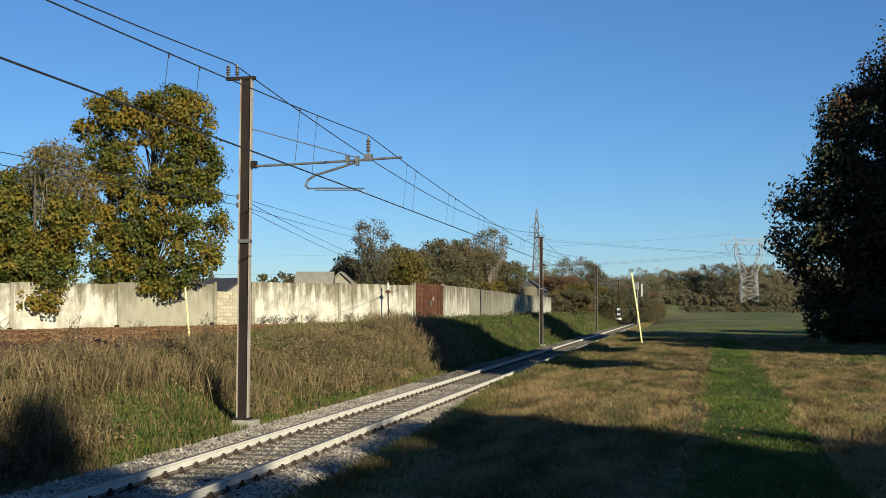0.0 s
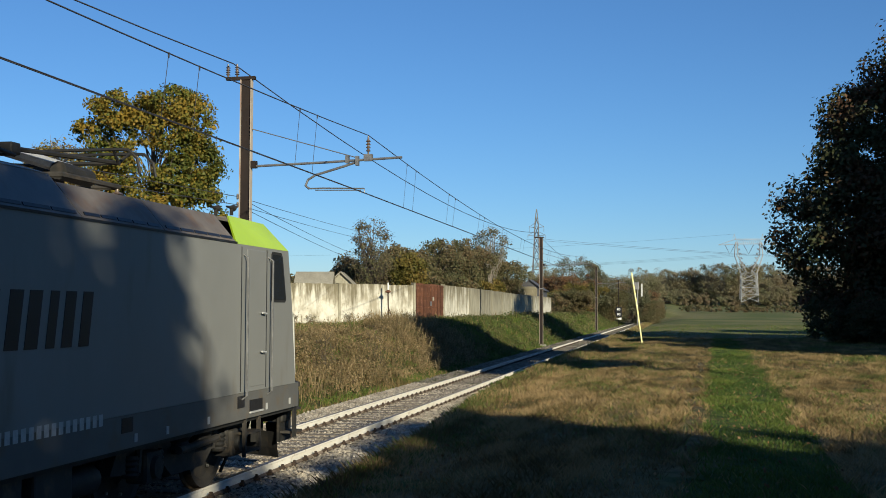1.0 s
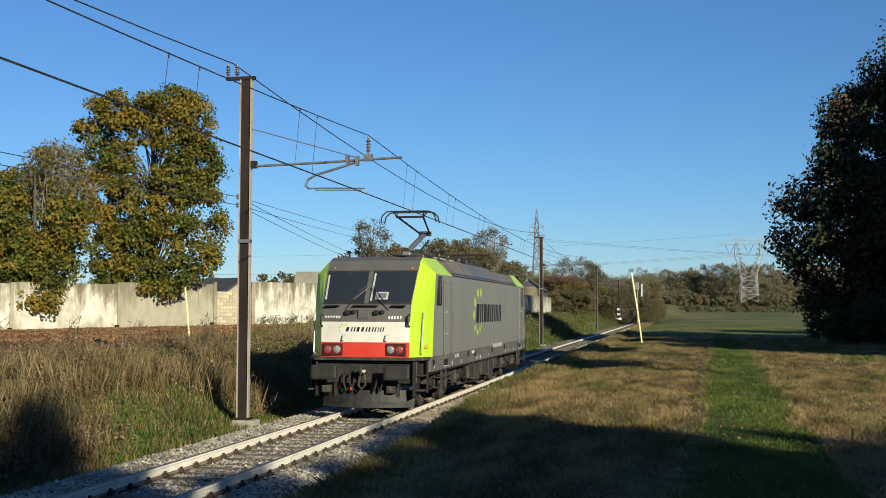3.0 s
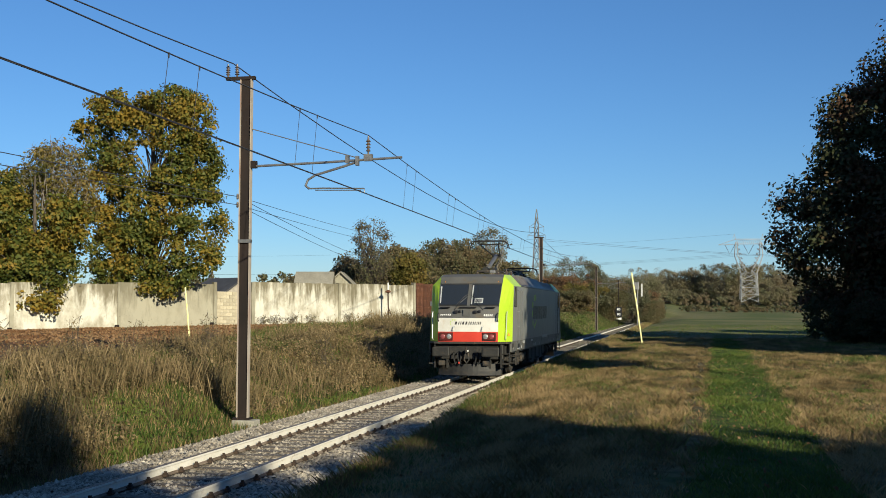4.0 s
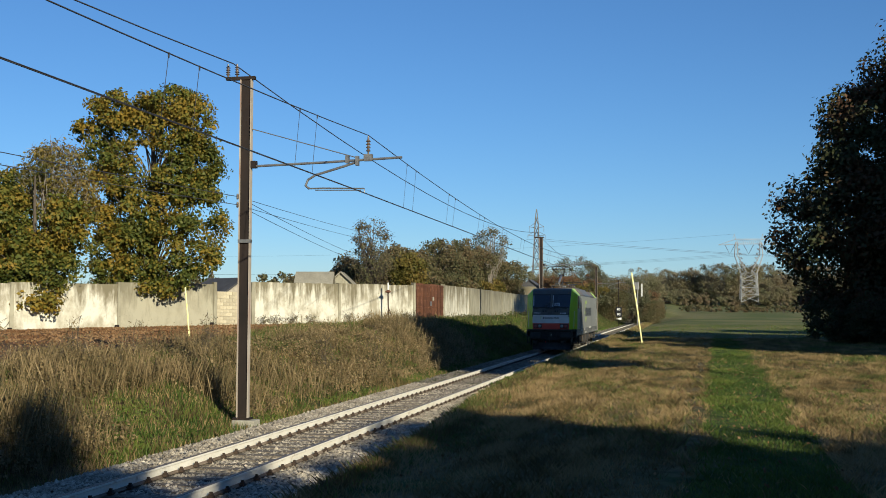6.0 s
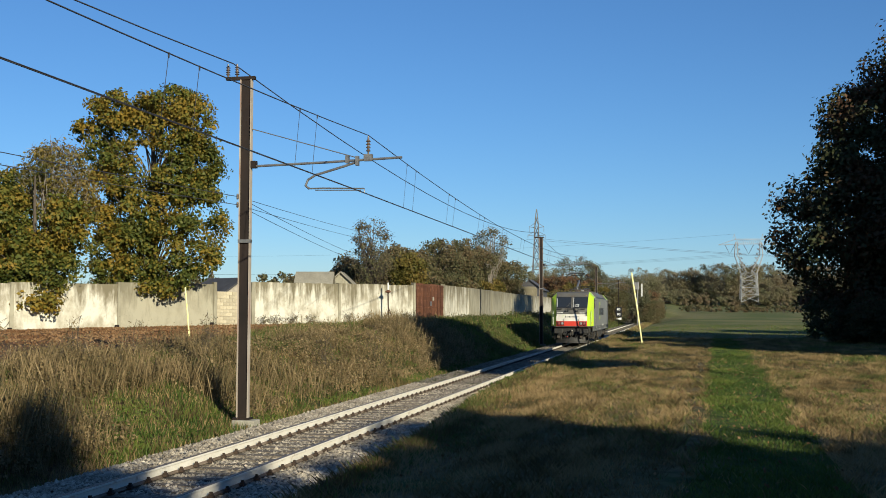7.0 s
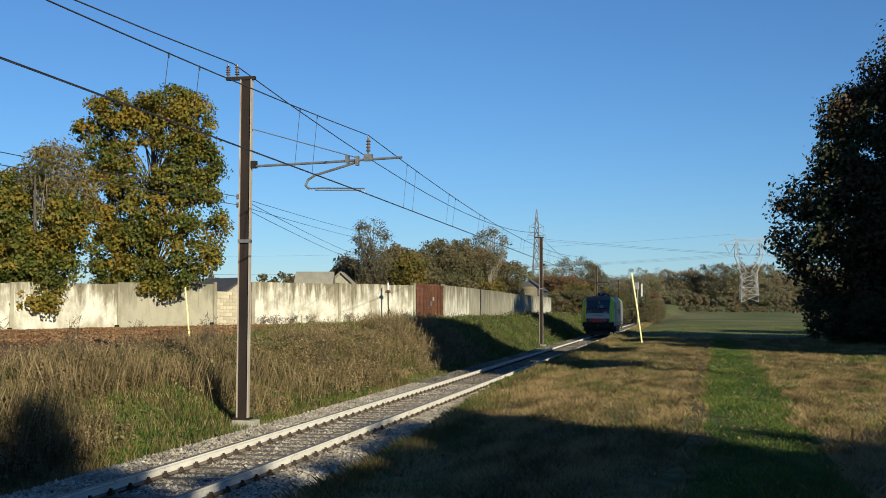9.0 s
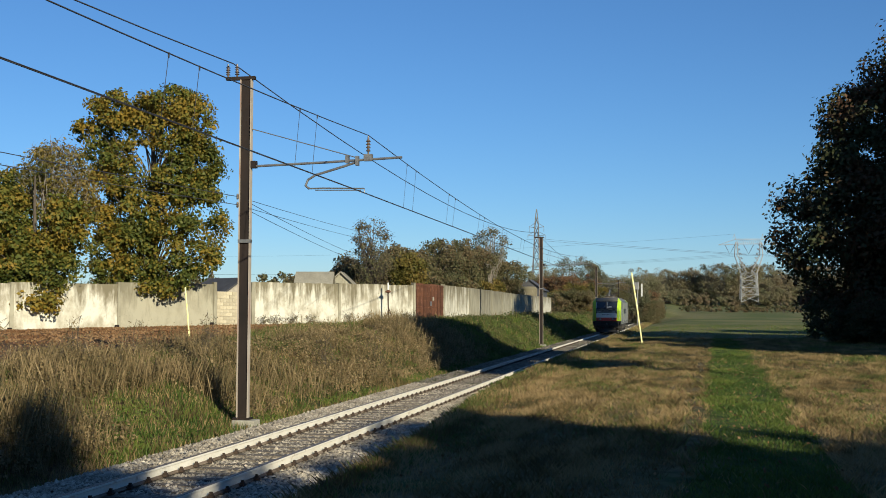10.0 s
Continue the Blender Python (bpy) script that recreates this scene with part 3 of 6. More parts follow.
wall = thing("wall_yard", "long weathered concrete yard wall streaked with grime and whitewash", "wall", kind="structure")


def panel(parent, m, length, height, mat, drop=0.0, rough_top=0.02):
    """One cast panel with an uneven worn top, in wall space: x along, y away from the track."""
    n, v, f = 10, [], []
    top = [height + rng.uniform(-rough_top, rough_top) - drop * i / n for i in range(n + 1)]
    for y in (0.0, 0.16):
        for i in range(n + 1):
            v += [(length * i / n, y, -0.6), (length * i / n, y, top[i])]
    k = 2 * (n + 1)
    for i in range(n):
        a = 2 * i
        f += [(a, a + 2, a + 3, a + 1), (k + a, k + a + 1, k + a + 3, k + a + 2), (a + 1, a + 3, k + a + 3, k + a + 1)]
    f += [(0, 1, k + 1, k), (2 * n, k + 2 * n, k + 2 * n + 1, 2 * n + 1)]
    ob = part("wall_panel", Mesh().add([m @ Vector(p) for p in v], f), mat, parent)
    return ob


def post(parent, m, height, mat="concrete_wall"):
    return part("wall_post", Mesh().add([m @ Vector((x, y, z)) for z in (-0.6, height) for y in (-0.05, 0.2) for x in (-0.1, 0.1)],
                                        [(0, 2, 3, 1), (4, 5, 7, 6), (0, 1, 5, 4), (2, 6, 7, 3), (0, 4, 6, 2), (1, 3, 7, 5)]), mat, parent)


joints = [-16.0, -10.5, -5.0, 0.58, 6.36, 12.25]
for a, b in zip(joints[:-1], joints[1:]):
    panel(wall, wall_pose(a + 0.03), b - a - 0.06, 2.5, "white_wall" if a < 0.6 and a > -6 else "concrete_wall")
    post(wall, wall_pose(b), 2.5)
panel(wall, wall_pose(14.84), 6.28, 2.52, "white_wall", 0.0)
panel(wall, wall_pose(21.2), 6.2, 2.42, "white_wall", 0.0)
post(wall, wall_pose(21.16), 2.45)
post(wall, wall_pose(14.82), 2.5)
post(wall, wall_pose(27.4), 2.46)
# stretch beside the line
SIDE = Matrix.Translation((-9.0, 0, 1.78)) @ Matrix.Rotation(radians(90), 4, "Z")
cuts = [81.5, 91.6, 97.1, 103.4, 109.7, 116.0, 122.3, 128.6, 134.9, 139.0, 153.5]
for a, b in zip(cuts[:-1], cuts[1:]):
    panel(wall, SIDE @ Matrix.Translation((a + 0.03, 0, 0)), b - a - 0.06, 2.42 - 0.1 * step(a, 95, 116), "white_wall" if a > 130 or a < 90 else "concrete_wall")
    post(wall, SIDE @ Matrix.Translation((b, 0, 0)), 2.4 - 0.1 * step(a, 95, 116))
post(wall, SIDE @ Matrix.Translation((81.4, 0, 0)), 2.5)

for s in (0.45, 6.2, 12.0):
    p = WA + WD * s + WN * 0.12
    whole("drain_box", Mesh().rounded(p.x - 0.09, p.x + 0.09, p.y - 0.09, p.y + 0.09, land(p.x, p.y) - 0.05, 1.5 + 0.018 * s, 0.02), "mast_steel", "small dark box at the foot of the wall", "box", "boxes at the wall")

# infill of concrete blocks
infill = thing("wall_infill", "low infill wall of pale yellowish concrete blocks", "block wall", wall_pose(12.4), kind="structure")
part("mortar_core", Mesh().box(0, 2.35, 0.04, 0.18, -0.6, 1.98), "mortar", infill)
blk = Mesh().box(0.006, 0.394, 0.0, 0.1, 0.006, 0.194).data("block", M["block"])
half = Mesh().box(0.006, 0.194, 0.0, 0.1, 0.006, 0.194).data("block", M["block"])
for row in range(10):
    x = 0.0
    if row % 2:
        ob = new("block", half)
        ob.parent, ob.location = infill, (0, rng.uniform(-0.006, 0.006), row * 0.2 - 0.02)
        x = 0.2
    while x < 2.15:
        ob = new("block", blk if x < 1.99 else half)
        ob.parent, ob.location = infill, (x, rng.uniform(-0.008, 0.008), row * 0.2 - 0.02)
        x += 0.4

# rusty gate of sheet panels
g0, g1 = Vector((-9.48, 74.4, 0)), Vector((-9.0, 81.25, 0))
gate = thing("yard_gate", "closed rust-red sheet steel double yard gate", "gate", Matrix.Translation((g0.x, g0.y, 1.72)) @ Matrix.Rotation(math.atan2(g1.y - g0.y, g1.x - g0.x), 4, "Z"))
glen = (g1 - g0).length
for k in range(4):
    leaf_ob = part("gate_panel", Mesh().box(k * glen / 4 + 0.03, (k + 1) * glen / 4 - 0.03, 0, 0.04, 0.02, 2.48 - 0.03 * (k % 2)), "gate_steel", gate)
    for z in (0.1, 0.85, 1.6, 2.3):
        part("rail", Mesh().box(k * glen / 4 + 0.05, (k + 1) * glen / 4 - 0.05, -0.035, -0.002, z, z + 0.06), "gate_steel", leaf_ob)
    for x in (0.06, 0.5):
        part("stile", Mesh().box(k * glen / 4 + x * glen / 4, k * glen / 4 + x * glen / 4 + 0.06, -0.045, -0.037, 0.05, 2.4), "gate_steel", leaf_ob)
part("lock_plate", Mesh().box(glen * 0.47, glen * 0.53, -0.06, -0.047, 1.0, 1.3), "galvanised", gate, "pale grey lock plate")
part("notice_plate", Mesh().box(glen * 0.56, glen * 0.61, -0.06, -0.047, 1.35, 1.6), "mortar", gate, "faded grey notice")

# gabled sheds behind the wall
def shed(name, x, y, z, w, d, eave, ridge, turn, wall_mat, roof_mat, label):
    s = thing(name, label, "shed", pose(x, y, z, rz=turn))
    part("wall", Mesh().prism([(-w / 2, 0), (w / 2, 0), (w / 2, eave), (0, ridge - 0.12), (-w / 2, eave)], "y", -d / 2, d / 2), wall_mat, s)
    for sx in (-1, 1):
        e = 0.25
        part("roof", Mesh().slab([(0, -d / 2 - e, ridge), (0, d / 2 + e, ridge), (sx * (w / 2 + e), d / 2 + e, eave - 0.05), (sx * (w / 2 + e), -d / 2 - e, eave - 0.05)], (sx * (ridge - eave), 0, w / 2), 0.08), roof_mat, s)
    return s


shed("low_building", -18.6, 81.5, 1.65, 3.2, 2.3, 2.2, 3.55, 101, "concrete_wall", "roof_sheet", "low building with a pale grey fibre-cement gable roof")
shed("low_building", -17.6, 85.2, 1.7, 2.6, 3.0, 2.2, 3.6, 11, "concrete_wall", "roof_sheet", "small outbuilding with a pale grey gable roof")
shed("outbuilding", -20.5, 69.0, 1.5, 3.0, 3.6, 1.8, 2.9, 55, "mortar", "dark_roof", "outbuilding with a dark sheet roof")
shed("open_hut", -10.9, 148, 1.8, 3.6, 4, 3.1, 4.5, 0, "dark_roof", "dark_roof", "dark open-sided hut with a sheet roof")
whole("water_tank", Mesh().lathe([(0, 0), (0.9, 0), (0.95, 0.1), (0.95, 3.5), (0.7, 3.75), (0, 3.7)], (-10.05, 139.0, 1.5), "z", 18), "white_wall", "cream cylindrical water tank behind the wall", "tank", smooth=True)


# ---- marker posts, signs ----
def marker(x, y, z, h, lean_x, lean_y, label, r=0.055):
    p = thing("marker_post", label, "post", pose(x, y, z), "marker posts")
    part("pole", Mesh().tube([(0, 0, -0.3), (lean_x * 0.5, lean_y * 0.5, h * 0.5), (lean_x, lean_y, h)], r, 8), "yellow_paint", p)
    part("cap", Mesh().lathe([(r + 0.005, 0), (r + 0.005, 0.05), (0.0, 0.09)], (lean_x, lean_y, h), "z", 8), "yellow_paint", p)
    return p


marker(5.06, 76.5, land(5, 76.5), 4.5, -0.68, 0, "pale yellow gas pipeline marker post leaning in the grass", 0.05)
marker(-13.2, 46.9, land(-13.2, 46.9), 2.1, -0.24, 0, "pale yellow marker post leaning before the wall", 0.034)
vent = thing("vent_post", "rusty vent post with white tip before the whitewashed wall", "post", pose(-10.4, 71.0, land(-10.4, 71)))
part("pole", Mesh().tube([(0, 0, -0.2), (-0.08, 0, 1.0), (-0.1, 0, 1.9)], 0.045, 8), "rust", vent)
part("hood", Mesh().lathe([(0.05, 0), (0.2, 0.04), (0.16, 0.13), (0.04, 0.2)], (-0.1, 0, 1.85), "z", 12), "gate_steel", vent)
part("tip", Mesh().tube([(-0.1, 0, 2.02), (-0.1, 0, 2.5)], 0.045, 8), "decal_white", vent)
for sx in (-0.35, 0.35):
    part("brace", Mesh().tube([(sx, 0, -0.1), (-0.05, 0, 0.9)], 0.03, 6), "rust", vent)


def text_on(name, body, size, m, mat, parent):
    cu = bpy.data.curves.new(name, "FONT")
    cu.body, cu.size, cu.align_x, cu.align_y, cu.extrude = body, size, "CENTER", "CENTER", 0.003
    tmp = bpy.data.objects.new(name, cu)
    me = bpy.data.meshes.new_from_object(tmp)
    bpy.data.objects.remove(tmp)
    me.materials.append(M[mat])
    ob = new(name, me)
    ob.parent, ob.matrix_local = parent, m
    return ob


sign = thing("speed_sign", "black trackside speed board with white figures on a post", "sign", pose(-2.25, 197, 0.0))
part("post", Mesh().tube([(0, 0, -0.4), (0, 0, 7.5)], 0.06, 8), "mast_steel", sign)
for z in (2.6, 1.76):
    bd = part("board", Mesh().box(-0.5, 0.5, -0.07, -0.04, z - 0.4, z + 0.4, 0.01), "decal_black", sign, "black board with white figures")
    text_on("figures", "80", 0.56, pose(0, -0.075, z, rx=90), "decal_white", bd)
part("pointer", Mesh().prism([(-0.45, 1.0), (0.45, 1.25), (0.45, 0.85)], "y", -0.06, -0.03), "decal_white", sign)
signal = thing("line_cabinet", "grey trackside signal mast with cabinet", "signal", pose(1.55, 176, 0.2))
part("post", Mesh().tube([(0, 0, -0.4), (0, 0, 6.1)], 0.08, 8), "galvanised", signal)
part("cabinet", Mesh().box(-0.5, 0.2, -0.3, 0.3, 5.3, 6.4, 0.05), "galvanised", signal)
part("side_box", Mesh().box(0.5, 0.72, -0.2, 0.2, 4.3, 6.2, 0.04), "silver_paint", signal)


# ---- pylons ----
def lattice(mesh, corners, levels, r):
    """Legs and cross bracing between square sections; levels: (z, half width)."""
    for (za, wa), (zb, wb) in zip(levels[:-1], levels[1:]):
        a = [(sx * wa, sy * wa, za) for sx, sy in corners]
        b = [(sx * wb, sy * wb, zb) for sx, sy in corners]
        for i in range(4):
            j = (i + 1) % 4
            mesh.tube([a[i], b[i]], r, 4)
            mesh.tube([a[i], b[j]], r * 0.6, 4)
            mesh.tube([a[j], b[i]], r * 0.6, 4)
            mesh.tube([b[i], b[j]], r * 0.6, 4)


SQ = [(-1, -1), (1, -1), (1, 1), (-1, 1)]


def pylon_tall(x, y, z):
    p = thing("power_pylon", "tall slender galvanised lattice power pylon beyond the trees", "pylon", pose(x, y, z))
    t = Mesh()
    lattice(t, SQ, [(0, 2.4), (5, 1.9), (10, 1.5), (14, 1.15), (18, 0.9), (21, 0.75), (24, 0.65), (27, 0.55), (30, 0.3), (32, 0.05)], 0.13)
    part("tower", t, "pylon_grey", p)
    for z0, w in ((24, 2.6), (26.5, 2.2)):
        for sx in (-1, 1):
            part("crossarm", Mesh().tube([(sx * 0.5, 0, z0), (sx * w, 0, z0 + 0.3)], 0.1, 4).tube([(sx * 0.5, 0, z0 + 1.4), (sx * w, 0, z0 + 0.3)], 0.08, 4).tube([(sx * w, 0, z0 + 0.3), (sx * w, 0, z0 - 1.2)], 0.08, 4), "pylon_grey", p)
    return p


def pylon_wide(x, y, z):
    p = thing("power_pylon", "broad galvanised lattice power pylon with flat crossbeam", "pylon", pose(x, y, z, rz=4))
    for sx in (-1, 1):
        waist = Mesh()
        legs = [((sx * 3.7, s, 0), (sx * 3.4, s * 0.8, 8), (sx * 3.4, s * 0.7, 13)) for s in (-2.4, 2.4)]
        for a, b, c in legs:
            waist.tube([a, b, c], 0.16, 4)
        for k in range(6):
            z0, z1 = k * 2.1, k * 2.1 + 2.1
            xa, xb = sx * (3.7 - 0.025 * z0), sx * (3.7 - 0.025 * z1)
            waist.tube([(xa, -2.2 + z0 * 0.05, z0), (xb, 2.2 - z1 * 0.05, z1)], 0.16, 4)
            waist.tube([(xa, 2.2 - z0 * 0.05, z0), (xb, -2.2 + z1 * 0.05, z1)], 0.16, 4)
            waist.tube([(xa, -2.2, z0), (xa - sx * 1.6, -2.2, z0 + 1.0), (xb, -2.0, z1)], 0.16, 4)
        part("leg", waist, "pylon_steel", p)
    tower = Mesh()
    lattice(tower, SQ, [(0, 3.7), (3.3, 3.6), (6.6, 3.5), (9.8, 3.4), (13, 3.4)], 0.16)
    part("tower", tower, "pylon_steel", p)
    for sx in (-1, 1):
        fork = Mesh()
        for s in (-1.4, 1.4):
            fork.tube([(sx * 3.4, s, 12.5), (sx * 6.2, s * 0.7, 21), (sx * 5.6, s * 0.7, 27)], 0.15, 4)
            fork.tube([(sx * 1.0, s, 13.5), (sx * 4.9, s * 0.7, 21), (sx * 4.9, s * 0.7, 27)], 0.13, 4)
        for k in range(7):
            z0 = 12.5 + k * 2
            fork.tube([(sx * (2.6 + k * 0.46), -1, z0), (sx * (1.4 + k * 0.5), 1, z0 + 1.6)], 0.15, 4)
            fork.tube([(sx * (1.0 + k * 0.55), -1, z0 + 0.8), (sx * (3.0 + k * 0.42), 1, z0 + 1.8)], 0.15, 4)
        part("fork", fork, "pylon_steel", p)
        part("earth_peak", Mesh().tube([(sx * 5.2, 0, 27), (sx * 6.2, 0, 30.5)], 0.12, 4).tube([(sx * 7.0, 0, 27.6), (sx * 6.2, 0, 30.5)], 0.1, 4), "pylon_steel", p)
    beam = Mesh()
    for s in (-0.8, 0.8):
        beam.tube([(-13.2, 0, 25.6), (-5.5, s, 28.2), (5.5, s, 28.2), (13.2, 0, 25.6)], 0.14, 4)
        beam.tube([(-13.2, 0, 25.6), (-5.5, s, 26.0), (5.5, s, 26.0), (13.2, 0, 25.6)], 0.14, 4)
    for k in range(12):
        xa = -5.5 + k * 0.917
        beam.tube([(xa, -0.8, 26.0), (xa + 0.9, -0.8, 28.2)], 0.08, 4)
        beam.tube([(xa, 0.8, 28.2), (xa + 0.9, 0.8, 26.0)], 0.08, 4)
    part("crossbeam", beam, "pylon_steel", p)
    for x0 in (-8.2, 0, 8.2):
        part("insulator_string", Mesh().tube([(x0 - 2.2, 0, 25.7), (x0, 0, 21.5), (x0 + 2.2, 0, 25.7)], 0.14, 5), "copper", p, "dark V-shaped insulator string")
    return p


# ---- trees and bushes ----
LEAF = np.array([(0.0, -0.5, 0.0), (0.34, 0.0, 0.08), (0.0, 0.5, 0.0), (-0.34, 0.0, 0.08)])


def leaves(centres, spread, per, size, squash=0.8, facing=0.0):
    """Leaf pieces scattered round the given clump centres; returns (n, 4, 3). facing: how far they turn outwards and up from their clump."""
    c = np.repeat(np.asarray(centres, float), per, 0)
    n = len(c)
    d = rng.normal(0, 1, (n, 3))
    d /= np.linalg.norm(d, axis=1)[:, None]
    if facing:
        reach = spread * 1.5 * np.repeat(rng.uniform(0.6, 1.35, len(centres)), per) * rng.uniform(0, 1, n) ** 0.45
    else:
        reach = spread * np.abs(rng.normal(0, 1, n)) * 1.5
    p = c + d * reach[:, None] * np.array([1, 1, squash])
    up = facing * (d + np.array([0, 0, 0.45])) + rng.normal(0, 0.45, (n, 3))
    up /= np.linalg.norm(up, axis=1)[:, None]
    side = np.cross(up, rng.normal(0, 1, (n, 3)))
    side /= np.linalg.norm(side, axis=1)[:, None]
    r = np.stack([side, np.cross(up, side), up], 2)
    v = np.einsum("nij,kj->nki", r, LEAF) * (size * rng.uniform(0.6, 1.3, n))[:, None, None]
    return v + p[:, None, :]


def clumps(lobes, count, shell=0.5):
    """Points spread in the given ellipsoid lobes, denser towards their shells."""
    lobes = np.asarray(lobes, float)
    vol = lobes[:, 3] * lobes[:, 4] * lobes[:, 5]
    pick = rng.choice(len(lobes), count, p=vol / vol.sum())
    d = rng.normal(0, 1, (count, 3))
    d /= np.linalg.norm(d, axis=1)[:, None]
    rad = (shell + (1 - shell) * rng.uniform(0, 1, count)) ** 0.6
    return lobes[pick, :3] + d * rad[:, None] * lobes[pick, 3:]


def branchwork(mesh, foot, r, height, targets, lean=(0, 0)):
    """A tapered trunk with limbs that bend out to the target points."""
    f = Vector(foot)
    top = f + Vector((lean[0], lean[1], height))
    trunk = [f + Vector((lean[0] * t + 0.06 * height * 0.1 * math.sin(5 * t), lean[1] * t, height * t)) for t in [i / 7 for i in range(8)]]
    trunk[0] -= Vector((0, 0, 0.4))
    mesh.tube(trunk, r, 8, r * 0.18)
    for tg in targets:
        tg = Vector(tg)
        t = min(0.92, max(0.16, (tg.z - f.z) / height - 0.22 - 0.25 * random.random()))
        a = f + Vector((lean[0] * t, lean[1] * t, height * t))
        mid = a.lerp(tg, 0.5) + Vector((random.uniform(-0.5, 0.5), random.uniform(-0.5, 0.5), random.uniform(-0.5, 0.5)))
        rr = r * (1 - t) * random.uniform(0.18, 0.36) + min(0.012, 0.25 * r)
        mesh.tube([a, a.lerp(mid, 0.5) + Vector((0, 0, 0.12)), mid, tg], rr, 5, min(0.012, 0.3 * r), cap=False)
    return top


def twigs(mesh, points, length, r=0.012, each=3):
    for p in points:
        p = Vector(p)
        for _ in range(each):
            d = Vector((random.gauss(0, 1), random.gauss(0, 1), random.gauss(0.7, 0.7))).normalized() * length * random.uniform(0.5, 1.2)
            mesh.tube([p, p + d * 0.5 + Vector((0, 0, 0.05)), p + d], r, 3, r * 0.4, cap=False)


def tree(name, x, y, z, height, r, lobes, n_clumps, per, spread, size, leaf_mat, label, category="tree", limbs=60, lean=(0, 0), bark="bark", group="", twig=0, twig_len=0.6, facing=0.8):
    t = thing(name, label, category, pose(x, y, z), group)
    c = clumps(lobes, n_clumps)
    tr = Mesh()
    pick = c[rng.choice(len(c), min(limbs, len(c)), replace=False)]
    branchwork(tr, (0, 0, 0), r, height, pick, lean)
    if twig:
        twigs(tr, c[rng.choice(len(c), min(twig, len(c)), replace=False)], twig_len, min(0.012, 0.35 * r))
    part("trunk", tr, bark, t)
    if per:
        crown = new("crown", poly_mesh("crown", leaves(c, spread, per, size, 0.75, facing), 4, leaf_mat))
        crown.parent = t
    return t


# big autumn oaks that hang over the wall, lobes in tree space
tree("oak_tree", -21.0, 59.6, 1.4, 12.4, 0.3,
     [(-3.5, 0.3, 10.9, 1.15, 1.5, 1.2), (-2.1, -0.4, 12.0, 1.3, 1.6, 1.0), (-0.9, 0.5, 11.6, 1.2, 1.5, 1.2), (0.9, 0, 12.4, 1.4, 1.6, 0.9), (2.4, -0.4, 11.3, 1.2, 1.5, 1.3), (1.0, -0.9, 10.7, 1.3, 1.2, 0.9),
      (-3.1, -0.3, 9.2, 1.1, 1.4, 1.0), (-1.6, -0.8, 9.5, 1.1, 1.2, 0.8), (2.6, 0.2, 8.9, 1.1, 1.5, 0.9), (-2.7, 0, 7.2, 1.2, 1.5, 0.9), (1.2, -0.6, 8.2, 1.0, 1.3, 0.7), (2.2, 0, 7.3, 1.5, 1.6, 0.8),
      (0.0, -0.8, 6.6, 1.2, 1.3, 0.8), (3.2, 0, 5.7, 1.2, 1.5, 0.8), (1.5, -1.0, 5.4, 1.3, 1.2, 0.8), (-2.4, 0.2, 5.2, 1.0, 1.4, 0.9), (-0.6, -0.6, 4.7, 1.5, 1.6, 0.9), (2.7, 0, 4.2, 1.4, 1.5, 0.7),
      (-2.4, -0.2, 3.4, 1.3, 1.5, 0.8), (-0.4, -0.8, 3.2, 1.4, 1.4, 0.7), (1.4, -0.8, 3.1, 1.5, 1.4, 0.7), (1.7, -0.5, 9.6, 1.1, 1.2, 0.6), (3.0, 0.0, 10.0, 0.8, 1.1, 0.7), (-1.2, -0.4, 7.8, 1.1, 1.2, 0.7), (-3.3, 0.0, 6.2, 0.8, 1.2, 0.7), (-1.4, -0.6, 5.9, 1.0, 1.2, 0.6), (0.6, -1.1, 2.2, 0.9, 1.0, 0.35), (1.9, -1.0, 2.3, 0.8, 1.0, 0.35), (-1.5, -1.0, 2.6, 1.1, 1.0, 0.4), (3.3, 0, 3.3, 0.7, 1.2, 0.6)],
     630, 85, 0.42, 0.2, "field_leaf_autumn", "broad oak with green and golden autumn leaves", limbs=120)
tree("oak_tree", -25.2, 54.7, 1.3, 8.0, 0.22,
     [(0.3, 0, 4.2, 1.5, 1.6, 1.1), (2.1, 0, 4.5, 1.0, 1.4, 1.2), (-1.5, 0, 5.0, 1.2, 1.5, 1.3), (1.7, 0, 6.0, 1.0, 1.4, 0.8), (-0.6, -0.8, 3.0, 1.4, 1.3, 0.8), (1.5, -0.8, 3.0, 1.4, 1.3, 0.7), (-0.9, -1.0, 1.9, 1.1, 1.1, 0.55), (0.9, -1.0, 1.9, 1.1, 1.1, 0.55), (0.0, -1.6, 1.3, 1.2, 0.7, 0.35), (1.5, -1.6, 1.35, 0.8, 0.7, 0.3),
      (-3.0, 0, 4.5, 1.5, 1.6, 2.0), (-2.2, 0, 7.2, 1.2, 1.5, 1.2), (-1.4, 0, 6.5, 0.9, 1.4, 0.8)],
     400, 75, 0.42, 0.21, "field_leaf_autumn", "thinning oak with yellow-green autumn leaves", limbs=80)
tree("sapling_tree", -25.4, 56.6, 1.3, 10.0, 0.15, [(0.3, 0, 8.4, 1.7, 1.6, 1.5), (-1.2, 0, 7.4, 1.4, 1.5, 1.3), (1.3, 0, 6.8, 1.2, 1.4, 1.5)], 230, 30, 0.42, 0.17, "leaf_ochre",
     "half-bare young tree with pale twigs and few leaves", limbs=150, bark="twig_grey", twig=210, twig_len=0.75)

